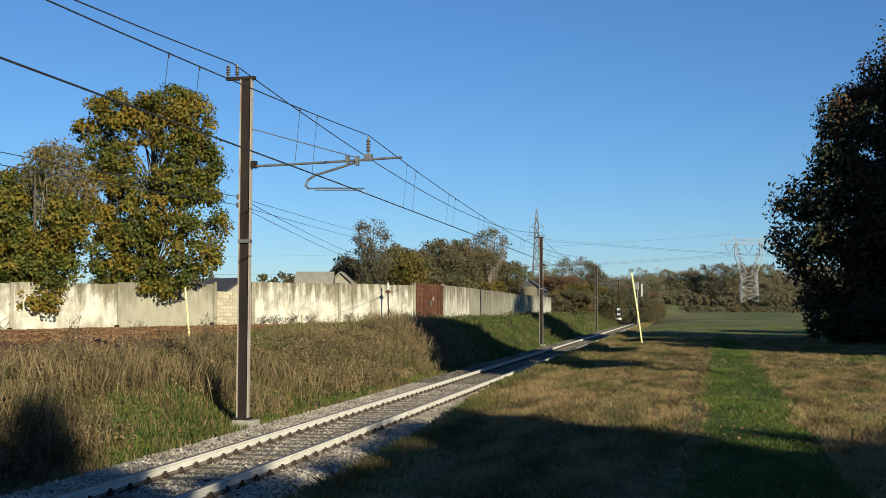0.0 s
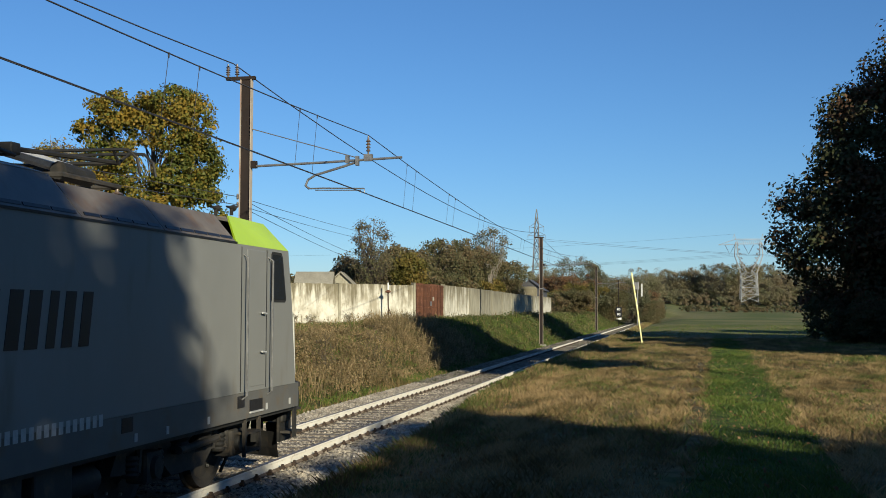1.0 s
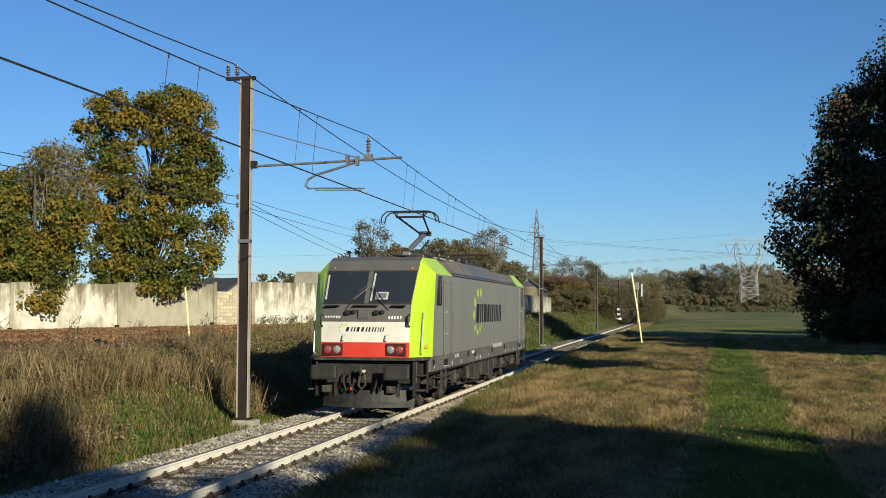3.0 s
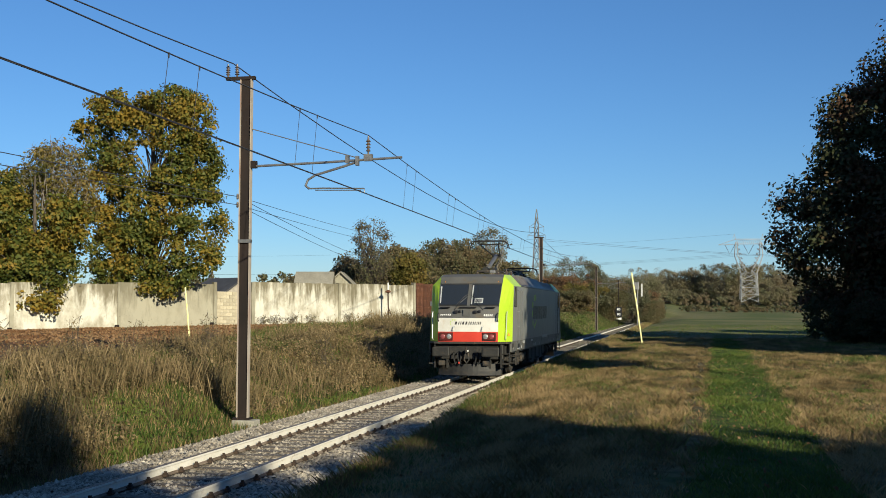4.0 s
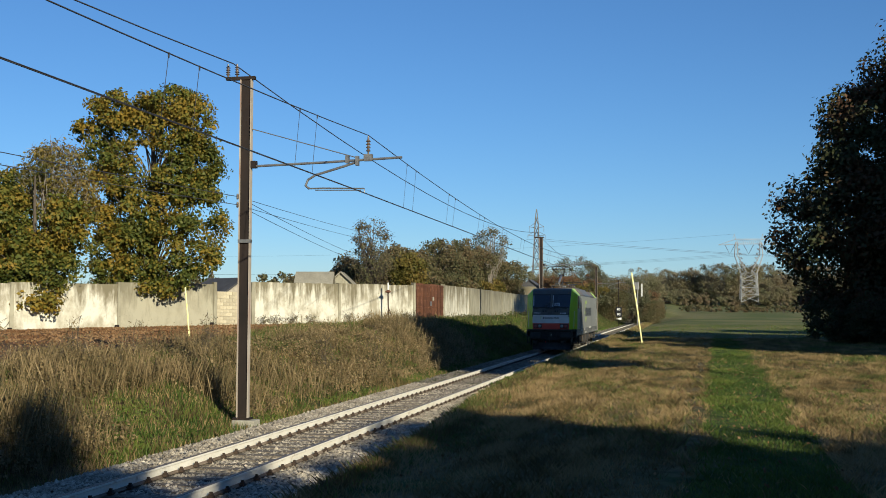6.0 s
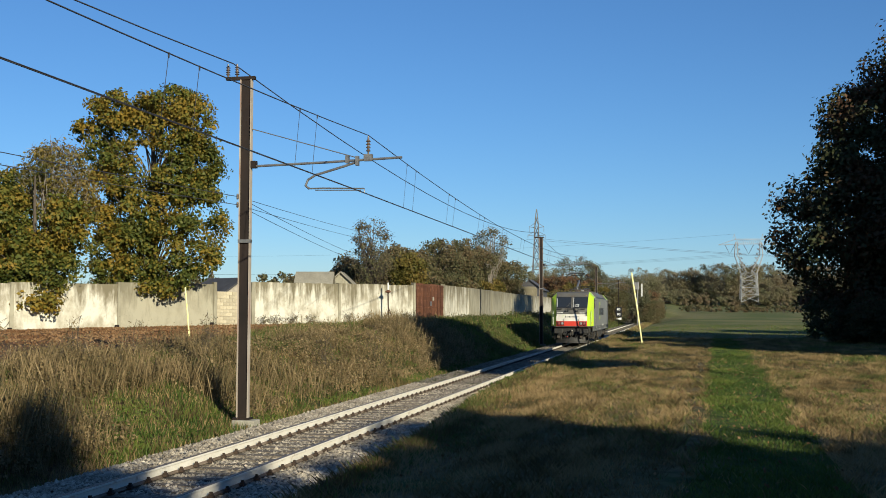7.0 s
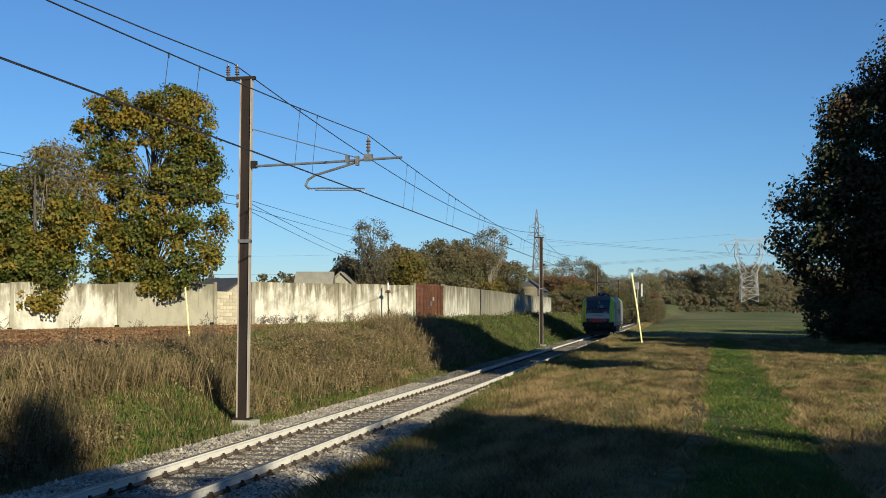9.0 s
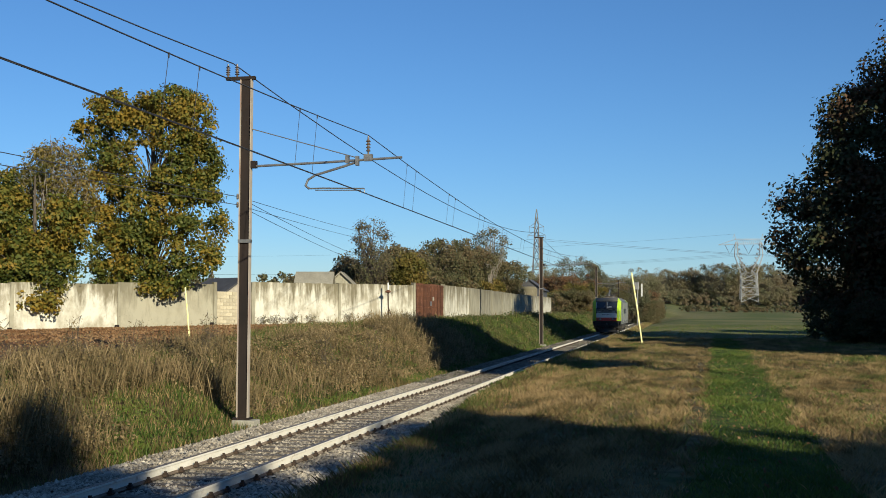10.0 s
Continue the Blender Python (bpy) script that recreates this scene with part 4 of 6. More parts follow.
# dark oak at the field's edge
tree("oak_tree", 23.65, 83.2, 0.5, 20.5, 0.48,
     [(1.6, 0.0, 20.4, 3.2, 3.2, 2.6), (-0.6, 0.0, 17.9, 3.6, 3.8, 2.3), (2.8, 0.0, 16.5, 4.6, 4.4, 3.2), (-2.9, 0.0, 15.0, 3.7, 4.0, 2.0), (-2.6, -0.5, 12.4, 4.3, 4.2, 2.0), (2.4, 0.0, 11.6, 5.4, 5.0, 3.2), (-4.6, 0.0, 10.2, 4.2, 4.4, 1.7), (-7.6, 0.3, 9.7, 1.9, 2.4, 1.0),
      (-5.4, 0.0, 7.6, 4.3, 4.4, 1.6), (0.0, -1.0, 7.0, 5.8, 5.4, 3.4), (-7.8, 0.0, 6.6, 2.0, 2.4, 1.3), (-5.4, 0.0, 5.0, 4.0, 4.2, 1.5), (3.2, 0.0, 5.3, 5.6, 5.0, 3.4), (-4.6, 0.0, 3.0, 3.2, 4.0, 1.4), (-1.0, 0.0, 2.4, 5.0, 4.4, 2.1), (2.1, 0.0, 2.1, 5.6, 4.4, 2.1)],
     1000, 150, 0.95, 0.3, "leaf_shade", "large shaded dark oak at the field's edge", limbs=110)


def shrub(name, x, y, h, w, mat, label, n=90, per=60, size=0.3, category="bush", twig=0, group="", depth=None):
    depth = depth or w * 0.6
    lob = [(random.uniform(-0.5, 0.5) * w, random.uniform(-0.4, 0.4) * depth, h * random.uniform(0.25, 0.75), w * random.uniform(0.25, 0.42), depth * 0.35, h * random.uniform(0.18, 0.3)) for _ in range(7)]
    lob += [(0, 0, h * 0.3, w * 0.45, depth * 0.4, h * 0.28)]
    return tree(name, x, y, land(x, y) - 0.1, h * 0.75, 0.06 + 0.012 * h, lob, n, per, 0.055 * h + 0.1, size, mat, label, category, limbs=40, twig=twig, twig_len=h * 0.13, group=group, facing=0.25)


# unseen trees added behind and beside the camera, crowns fitted to shape the shade
def shade_tree(perp, along, height, radius, crown_low, n=420, per=20, spread=0.6, size=0.75, bole=0.0):
    x, y = 0.7986 * perp + 0.6018 * along, 0.6018 * perp - 0.7986 * along
    hh = (height - crown_low) / 2
    lob = [(0, 0, crown_low + hh, radius * 0.8, radius * 0.8, hh * 0.95)]
    for k in range(7):
        a = k * 0.9
        lob.append((radius * 0.55 * math.cos(a), radius * 0.55 * math.sin(a), crown_low + hh * random.uniform(0.5, 1.4), radius * 0.42, radius * 0.42, hh * 0.5))
    return tree("unseen_shade_tree", x, y, land(x, y), height * 0.9, bole or 0.2 + height * 0.012, lob, n, per, spread, size * 1.26, "leaf_dark", "unseen tall leafy tree placed out of view to cast shade", limbs=50, group="edge trees")


shade_tree(-3.4, 22, 16.0, 10.1, 1.0, 1400, spread=0.5)
for perp, top, rad, n in ((4.8, 13.2, 1.9, 330), (6.8, 13.8, 1.7, 340), (8.3, 13.5, 1.4, 230), (10.3, 11.2, 1.3, 240), (11.5, 10.9, 1.3, 250), (12.5, 11.4, 1.3, 280), (13.5, 11.7, 1.3, 280), (14.7, 12.3, 1.3, 280), (15.7, 13.2, 1.2, 280), (16.6, 13.7, 1.2, 300),
                          (17.9, 10.9, 1.3, 260), (19.2, 10.7, 1.4, 260), (20.6, 10.6, 1.5, 260), (22.3, 10.5, 1.8, 280), (25.0, 10.0, 2.4, 300)):
    shade_tree(perp, 22, top, rad, 0.2, n, 40, 0.4, 0.3)
shade_tree(-17, 20, 16, 9, 1.5, 500)
shade_tree(-34, 20, 16, 10, 1.5, 400)
# High crowns on thin boles, added to shade the track and bank farther on.
shade_tree(30.8, -7.27, 12.2, 1.8, 8.2, 360, bole=0.08)
shade_tree(33.2, -7.27, 16.0, 2.3, 11.0, 420, bole=0.08)
shade_tree(39.0, -7.27, 18.8, 6.5, 12.6, 900, bole=0.12)
shade_tree(49.5, -20.0, 11.6, 3.0, 0.3, 420, spread=0.4)
shade_tree(54.6, -20.0, 15.8, 3.8, 0.3, 600, spread=0.5)
shade_tree(56.0, -26.0, 14.0, 4.2, 0.3, 500, spread=0.5)
shade_tree(60.5, -18.1, 16.5, 5.0, 0.3, 600, spread=0.5)
# Extra tall tree out of view, added to keep the dark oak shaded.
shade_tree(67.0, -30, 27.5, 6.0, 0.5, 1400)
shade_tree(85.03, -32.3, 20.93, 7.0, 1.0, 600)
shade_tree(94.33, -13.66, 26.19, 9, 1.5, 500)

for x, y, h, w in ((18.5, 79, 3.2, 4.5), (21.5, 77, 4.2, 5.5), (25.5, 76, 4.8, 6), (20, 83, 3.5, 5)):
    shrub("undergrowth_bush", x, y, h, w, "leaf_shade", "dark shaded undergrowth below the big oak", 130, 100, 0.17, group="undergrowth")

# scrub and trees behind the wall
OLIVE = "dense olive-brown autumn scrub tree behind the wall"
for x, y, h, w, mt in ((-20.0, 93, 4.6, 3.0, "leaf_hedge"), (-17.6, 94, 5.6, 4.5, "leaf_hedge"), (-15.2, 97, 6.3, 4.5, "leaf_hedge"), (-14.8, 103, 7.9, 6, "leaf_hedge"), (-13.6, 108, 7.6, 5.5, "leaf_hedge"), (-13.8, 115, 8.3, 6, "leaf_hedge"), (-12.9, 122, 7.8, 5, "leaf_hedge"),
                        (-13.4, 131, 6.8, 5.5, "leaf_hedge"), (-14.4, 143, 6.2, 7, "leaf_hedge"), (-14.2, 160, 5.6, 8, "leaf_hedge"), (-12.0, 112, 4.0, 3.6, "leaf_ochre"), (-14.9, 91.5, 6.9, 3.0, "leaf_ochre")):
    shrub("scrub_tree", x, y, h, w, mt, OLIVE, 230, 92, 0.21, "tree", twig=110, group="scrub behind the wall")
tree("ash_tree", -16.3, 88.5, 1.7, 7.6, 0.12, [(0, 0, 6.2, 1.5, 1.3, 1.6), (0.1, 0, 4.2, 1.7, 1.4, 1.6), (0.2, 0, 2.6, 1.6, 1.3, 1.2)], 170, 22, 0.3, 0.16, "leaf_hedge", "half-bare slender tree rising behind the wall", limbs=140, bark="bark", twig=170, twig_len=0.8)
tree("ash_tree", -11.5, 118.5, 1.7, 8.9, 0.14, [(0, 0, 7.4, 2.0, 1.6, 1.7)], 110, 14, 0.35, 0.2, "leaf_pale", "half-bare tree with pale twigs behind the wall", limbs=110, bark="twig_grey", twig=130, twig_len=0.8)
for x, y, h, w in ((-28, 82, 3.6, 5), (-31, 88, 4.4, 5), (-24.5, 90, 4.6, 4), (-22, 84, 2.9, 5), (-37, 90, 4.6, 6)):
    shrub("scrub_tree", x, y, h, w, "leaf_hedge", "grey-green bush far behind the yard wall", 60, 40, 0.3, "tree", twig=40, group="scrub behind the wall")

# woods round the bend of the line
random.seed(5)
for x, y, h, w, mt in ((-9.2, 205, 10.8, 7, "leaf_pale"), (-4.5, 210, 8.5, 6, "leaf_hedge"), (-1.0, 225, 9.5, 6, "leaf_pale"), (-12, 190, 7, 9, "leaf_rust"), (-8, 178, 5, 6, "leaf_ochre"), (-5, 250, 9.5, 12, "leaf_far_haze"), (1, 258, 9, 7, "leaf_far_haze"), (-2, 238, 7, 8, "leaf_rust"),
                        (3.0, 206, 4.5, 2.4, "leaf_hedge"), (3.2, 216, 5, 2.4, "leaf_hedge"), (3.2, 192, 2.4, 1.6, "leaf_hedge"), (-18, 215, 9, 12, "leaf_far_haze"), (-7.5, 168, 4.2, 4.5, "leaf_hedge"), (-1.5, 240, 5, 6, "leaf_ochre")):
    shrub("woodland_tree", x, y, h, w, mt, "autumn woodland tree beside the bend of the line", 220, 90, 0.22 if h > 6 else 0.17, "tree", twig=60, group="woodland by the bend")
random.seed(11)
# No haze in the air here; the pale leaf tint imitates it.
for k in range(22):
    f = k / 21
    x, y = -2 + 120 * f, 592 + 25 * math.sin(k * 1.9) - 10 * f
    shrub("hedgerow_tree", x, y, 17.0 + 4 * math.sin(k * 2.3) ** 2, 17, "leaf_far_haze", "far hedgerow tree, haze put into its pale brown-green leaves", 200, 80, 0.48, "tree", twig=110, group="far hedgerow")
    shrub("hedgerow_bush", x + 3, y - 26, 9.5 + 3 * math.sin(k * 1.7), 15, "leaf_far_haze", "brushwood at the foot of the far hedgerow", 130, 70, 0.45, "bush", twig=40, group="far hedgerow")
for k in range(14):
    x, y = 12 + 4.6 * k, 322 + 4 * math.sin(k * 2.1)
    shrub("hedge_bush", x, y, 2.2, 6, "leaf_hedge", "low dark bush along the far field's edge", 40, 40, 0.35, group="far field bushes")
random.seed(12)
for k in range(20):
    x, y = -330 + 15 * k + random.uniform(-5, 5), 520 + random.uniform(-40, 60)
    shrub("distant_tree", x, y, 12 + random.uniform(-2, 5), 20, "leaf_far_haze", "distant autumn tree on the skyline, haze put into its leaf colour", 60, 40, 1.1, "tree", group="distant tree line")

pylon_tall(-33.8, 348, 0.6)
pylon_wide(39.0, 537, 6.2)
for dx, dz in ((-8.2, 21.5), (0, 21.5), (8.2, 21.5), (-6.2, 30.5)):
    wire(span((39.0 + dx, 537, 6.2 + dz), (-420 + dx, 560, 6 + dz), 8, 20), 0.03, "far thin power line")
for dx in (-2.6, 2.6):
    wire(span((-34.4 + dx, 348, 23.7), (-34.4 + dx + 260, 430, 22), 5, 20), 0.03, "far thin power line")


# ---- locomotive: origin on the rails under the trailing buffers, +y towards its leading end ----
LENGTH = 19.7
loco = thing("electric_locomotive", "grey electric locomotive with lime-green cabs, white and red nose", "locomotive")


def at_end(e, p):
    """A point of the trailing cab, or the same point turned round to the leading cab."""
    return (p[0], p[1], p[2]) if e == 0 else (-p[0], LENGTH - p[1], p[2])


def turned(mesh, e):
    mesh.v = [at_end(e, p) for p in mesh.v]
    return mesh


# nose profile: height, front y, front half width, side-corner y
NOSE = [(1.34, 0.45, 1.07, 1.12), (1.69, 0.46, 1.075, 1.17), (2.17, 0.5, 1.08, 1.25), (2.58, 0.61, 1.085, 1.32), (3.40, 1.16, 1.13, 1.5)]
ROOF_F = (3.64, 1.36, 1.14)
XS, ZS = 1.49, 3.33          # side wall, and its top


def nose_at(z):
    for a, b in zip(NOSE[:-1], NOSE[1:]):
        if a[0] <= z <= b[0]:
            f = (z - a[0]) / (b[0] - a[0])
            return tuple(p + (q - p) * f for p, q in zip(a, b))
    return NOSE[-1]


def bow(x, w, y):
    """The nose bulges a little in plan."""
    return y - 0.07 * (1 - (x / w) ** 2)


def front_panel(z0, z1, x0=-1.0, x1=1.0, proud=0.0, n=8):
    """A strip of the nose between two heights; x0, x1 as shares of the half width."""
    m = Mesh()
    zs = [z0] + [s[0] for s in NOSE if z0 < s[0] < z1] + [z1]
    for z in zs:
        _, yf, xf, _ = nose_at(z)
        for i in range(n + 1):
            x = xf * (x0 + (x1 - x0) * i / n)
            m.v.append((x, bow(x, xf, yf) - proud, z))
    for j in range(len(zs) - 1):
        for i in range(n):
            a = j * (n + 1) + i
            m.f.append((a, a + 1, a + n + 2, a + n + 1))
    return m


def solid(m, t=0.03, out=(0, -1, 0)):
    """Gives an open sheet a thickness by a second skin set back."""
    k, d = len(m.v), Vector(out) * -t
    back = [tuple(Vector(p) + d) for p in m.v]
    faces = list(m.f)
    edges = {}
    for f in faces:
        for a, b in zip(f, f[1:] + f[:1]):
            edges[(a, b)] = edges.get((b, a)) is None
            if (b, a) in edges:
                edges[(b, a)] = False
                edges[(a, b)] = False
    m.v += back
    m.f += [tuple(i + k for i in reversed(f)) for f in faces] + [(b, a, a + k, b + k) for (a, b), open_edge in edges.items() if open_edge]
    return m


def strip_bars(parent, name, mat, y, z, count, w, h, gap, x, slant=0.0, e=0, front=False):
    """Plain bars that stand for lettering."""
    for i in range(count):
        u = y + i * (w + gap)
        if front:
            p = [(u, -x, z), (u + w, -x, z), (u + w + slant, -x, z + h), (u + slant, -x, z + h)]
            m = Mesh().slab(p, (0, -1, 0), 0.004)
        else:
            p = [(x, u, z), (x, u + w, z), (x, u + w + slant, z + h), (x, u + slant, z + h)]
            m = Mesh().slab(p, (1, 0, 0), 0.004)
        part(name, turned(m, e), mat, parent)


def oval(mesh, y, z, ry, rz, x, t=0.004):
    pts = [(x, y + ry * math.cos(a), z + rz * math.sin(a)) for a in [2 * math.pi * k / 16 for k in range(16)]]
    return mesh.slab(pts, (1, 0, 0), t)


# long body: sides, skirts, roof
for sx in (-1, 1):
    lo = [(s[3], s[0]) for s in NOSE[:-1]] + [(1.5, ZS)]
    outline = lo + [(LENGTH - y, z) for y, z in reversed(lo)]
    side = part("side_wall", Mesh().prism(outline, "x", sx * (XS - 0.05), sx * XS), "grey_paint", loco, "dusty grey painted body side")
    part("skirt", Mesh().prism([(0.95, 0.98), (LENGTH - 0.95, 0.98), (LENGTH - 0.95, 1.336), (0.95, 1.336)], "x", sx * (XS - 0.06), sx * (XS - 0.004)), "skirt_paint", loco, "dark grey lower skirt")
    part("gutter", Mesh().box(*sorted((sx * (XS - 0.03), sx * (XS + 0.012))), 3.6, LENGTH - 3.6, ZS, ZS + 0.025), "decal_black", loco)
    # sloping roof shoulders, in panels with seams
    for k, (y0, y1, mt, zt) in enumerate(((3.62, 5.15, "roof_paint", 3.72), (5.17, 6.9, "roof_paint", 3.72), (6.92, 9.4, "skirt_paint", 3.8), (9.42, 12.0, "skirt_paint", 3.8), (12.02, 13.9, "roof_paint", 3.72), (13.92, 16.08, "roof_paint", 3.72))):
        xt = 1.17 if zt < 3.75 else 1.1
        p = [(sx * (XS - 0.012), y0, ZS + 0.03), (sx * (XS - 0.012), y1, ZS + 0.03), (sx * xt, y1, zt), (sx * xt, y0, zt)]
        sh = part("roof_shoulder", Mesh().slab(p, (sx * (zt - ZS), 0, XS - xt), 0.05), mt, loco, "dusty sloping roof panel")
        for j in range(5):
            ya = y0 + 0.08 + j * (y1 - y0 - 0.1) / 5
            part("vent_slot", Mesh().slab([(sx * (XS - 0.03), ya, ZS + 0.06), (sx * (XS - 0.03), ya + (y1 - y0) / 5 - 0.06, ZS + 0.06), (sx * (XS - 0.05), ya + (y1 - y0) / 5 - 0.06, ZS + 0.095), (sx * (XS - 0.05), ya, ZS + 0.095)], (sx, 0, 0.6), 0.01), "decal_black", sh)
part("roof_deck", Mesh().prism([(-1.18, 3.66), (1.18, 3.66), (1.18, 3.7), (0, 3.78), (-1.18, 3.7)], "y", 3.1, LENGTH - 3.1), "roof_paint", loco, "grimy flat roof deck")
part("roof_hood", Mesh().prism([(-1.11, 3.7), (1.11, 3.7), (1.11, 3.8), (0.9, 3.86), (-0.9, 3.86), (-1.11, 3.8)], "y", 6.95, 11.97), "skirt_paint", loco)
part("floor_pan", Mesh().box(-1.42, 1.42, 1.0, LENGTH - 1.0, 0.92, 1.2), "black_metal", loco)

for e in (0, 1):
    # nose panels
    nose = part("nose_panel", turned(solid(front_panel(1.69, 2.17)), e), "white_paint", loco, "grimy white nose panel")
    part("nose_band", turned(solid(front_panel(1.34, 1.688)), e), "red_paint", loco, "bright red nose band")
    band = part("cab_front", turned(solid(front_panel(2.172, 2.58)), e), "dark_grey_paint", loco, "dark grey panel below the windscreen")
    ws = part("windscreen_frame", turned(solid(front_panel(2.582, 3.40)), e), "black_metal", loco, "black windscreen surround")
    for x0, x1 in ((-0.97, -0.06), (0.06, 0.97)):
        part("windscreen", turned(solid(front_panel(2.64, 3.36, x0, x1, 0.014), 0.01), e), "glass", ws, "dark reflecting windscreen pane")
    part("windscreen_post", turned(solid(front_panel(2.6, 3.39, -0.05, 0.05, 0.03, 2), 0.02), e), "dark_grey_paint", ws)
    for x0, x1 in ((-1.0, -0.985), (0.985, 1.0)):
        part("windscreen_trim", turned(solid(front_panel(2.62, 3.38, x0, x1, 0.02, 1), 0.01), e), "galvanised", ws)
    part("sun_blind", turned(solid(front_panel(2.66, 3.34, 0.075, 0.115, 0.018, 1), 0.003), e), "silver_paint", ws, "pale folded blind edge")
    part("sun_blind", turned(solid(front_panel(2.7, 3.3, -0.965, -0.925, 0.018, 1), 0.003), e), "silver_paint", ws, "pale folded blind edge")
    shown = part("cab_monitor", turned(solid(front_panel(2.7, 2.88, 0.18, 0.46, 0.018, 3), 0.003), e), "silver_paint", ws, "pale driver's display behind the pane")
    part("screen", turned(solid(front_panel(2.735, 2.85, 0.24, 0.42, 0.024, 2), 0.003), e), "galvanised", shown)
    # brow above the windscreen and the cab roof
    brow = Mesh()
    for z, yf, xf in ((3.402, 1.16, 1.13), ROOF_F, (3.735, 1.62, 1.13)):
        for i in range(9):
            x = xf * (-1 + i / 4)
            brow.v.append((x, bow(x, xf, yf), z + 0.015 * (1 - (x / xf) ** 2) * (z > 3.5)))
    brow.f = [(j * 9 + i, j * 9 + i + 1, j * 9 + i + 10, j * 9 + i + 9) for j in range(2) for i in range(8)]
    part("brow", turned(solid(brow, 0.04), e), "dark_grey_paint", loco, "dusty grey brow above the windscreen")
    part("cab_roof", turned(Mesh().prism([(-1.13, 3.66), (1.13, 3.66), (1.13, 3.735), (0.6, 3.747), (0, 3.75), (-0.6, 3.747), (-1.13, 3.735)], "y", 1.6, 3.12), e), "roof_paint", loco)
    for sx in (-1, 1):
        pil = Mesh()
        for z, yf, xf, ys in NOSE[:-1] + [(3.33, 1.11, 1.125, 1.5)]:
            for k in range(4):
                f = k / 3
                bulge = 0.022 * math.sin(math.pi * f)
                pil.v.append((sx * (xf + (XS - xf) * f + bulge * 0.8), yf + (ys - yf) * f - bulge, z))
        pil.f = [(j * 4 + i, j * 4 + i + 1, j * 4 + i + 5, j * 4 + i + 4) for j in range(4) for i in range(3)]
        pillar = part("corner_pillar", turned(solid(pil, 0.03, (sx * 0.7, -0.7, 0)), e), "lime_paint", loco, "lime-green cab corner")
        A, B, C2, D = (sx * 1.125, 1.11, 3.332), (sx * XS, 1.5, 3.332), (sx * XS, 3.6, 3.332), (sx * 1.16, 3.1, 3.75)
        E, F, G = (sx * 1.13, 1.62, 3.737), (sx * 1.14, 1.36, 3.642), (sx * 1.13, 1.16, 3.40)
        cap = Mesh().add([A, B, C2, D, E, F, G], [(0, 1, 5, 6), (1, 2, 3), (1, 3, 4, 5)])
        part("cab_cap", turned(solid(cap, 0.03, (sx * 0.6, 0, 0.8)), e), "lime_paint", loco, "lime-green cab shoulder")
        # corner handrails
        part("corner_rail", turned(Mesh().tube([(sx * 1.3, 0.72, 1.4), (sx * 1.32, 0.66, 1.45), (sx * 1.34, 0.8, 2.35), (sx * 1.34, 0.86, 2.4)], 0.016, 6), e), "silver_paint", loco, "bright corner handrail")
        # headlamp cluster
        box = part("lamp_housing", turned(Mesh().prism([(sx * 0.53, 1.385), (sx * 1.0, 1.385), (sx * 1.0, 1.66), (sx * 0.53, 1.66)], "y", 0.37, 0.46), e), "decal_black", loco, "black lamp housing")
        part("lamp_bezel", turned(Mesh().prism([(sx * 0.545, 1.4), (sx * 0.985, 1.4), (sx * 0.985, 1.645), (sx * 0.545, 1.645)], "y", 0.362, 0.369), e), "bezel_red", box, "dark red reflector plate")
        for lx, mt, lab in ((0.65, "lens", "clear headlamp"), (0.87, "tail_lamp" if e == 0 else "lens", "glowing red tail lamp" if e == 0 else "clear headlamp")):
            part("lamp", turned(Mesh().lathe([(0.0, -0.03), (0.045, -0.027), (0.07, -0.015), (0.076, 0.0), (0.088, -0.012), (0.088, 0.01)], (sx * lx, 0.355, 1.525), "y", 20), e), mt, box, lab, True)
        # buffers
        bx = sx * 0.875
        pad = part("buffer", turned(Mesh().rounded(bx - 0.31, bx + 0.31, 0.0, 0.06, 0.83, 1.17, 0.05), e), "black_metal", loco, "dull black rectangular buffer")
        part("buffer_sleeve", turned(Mesh().lathe([(0.09, 0.05), (0.09, 0.22), (0.13, 0.24), (0.15, 0.3), (0.15, 0.58)], (bx, 0, 1.0), "y", 16), e), "bogie_metal", pad, "", True)
        # steps and corner frame below the cab
        st = part("cab_step", turned(Mesh().box(*sorted((sx * 1.2, sx * 1.42)), 0.55, 0.95, 0.55, 0.585), e), "bogie_metal", loco)
        part("step_side", turned(Mesh().box(*sorted((sx * 1.16, sx * 1.2)), 0.45, 1.0, 0.42, 1.28), e), "black_metal", st)
        part("step_side", turned(Mesh().box(*sorted((sx * 1.4, sx * 1.43)), 0.86, 1.0, 0.5, 1.28), e), "black_metal", st)
        part("step_tread", turned(Mesh().box(*sorted((sx * 1.2, sx * 1.4)), 0.55, 0.95, 0.9, 0.93), e), "bogie_metal", st)
        # cab side window, door seams, handrails and handles
        win = part("side_window", turned(Mesh().prism([(1.62, 2.63), (1.66, 2.6), (2.18, 2.6), (2.21, 2.63), (2.21, 3.22), (2.18, 3.25), (1.84, 3.25), (1.78, 3.2)], "x", sx * (XS - 0.01), sx * (XS + 0.004)), e), "glass", loco, "dark cab side window")
        part("window_gasket", turned(Mesh().prism([(1.58, 2.6), (1.64, 2.56), (2.21, 2.56), (2.25, 2.6), (2.25, 3.25), (2.21, 3.29), (1.82, 3.29), (1.75, 3.23)], "x", sx * (XS - 0.01), sx * (XS + 0.002)), e), "rubber", win)
        door = part("cab_door", turned(Mesh().rounded(*sorted((sx * (XS - 0.03), sx * (XS + 0.006))), 2.5, 3.2, 1.4, 3.28, 0.008), e), "grey_paint", loco, "grey cab door")
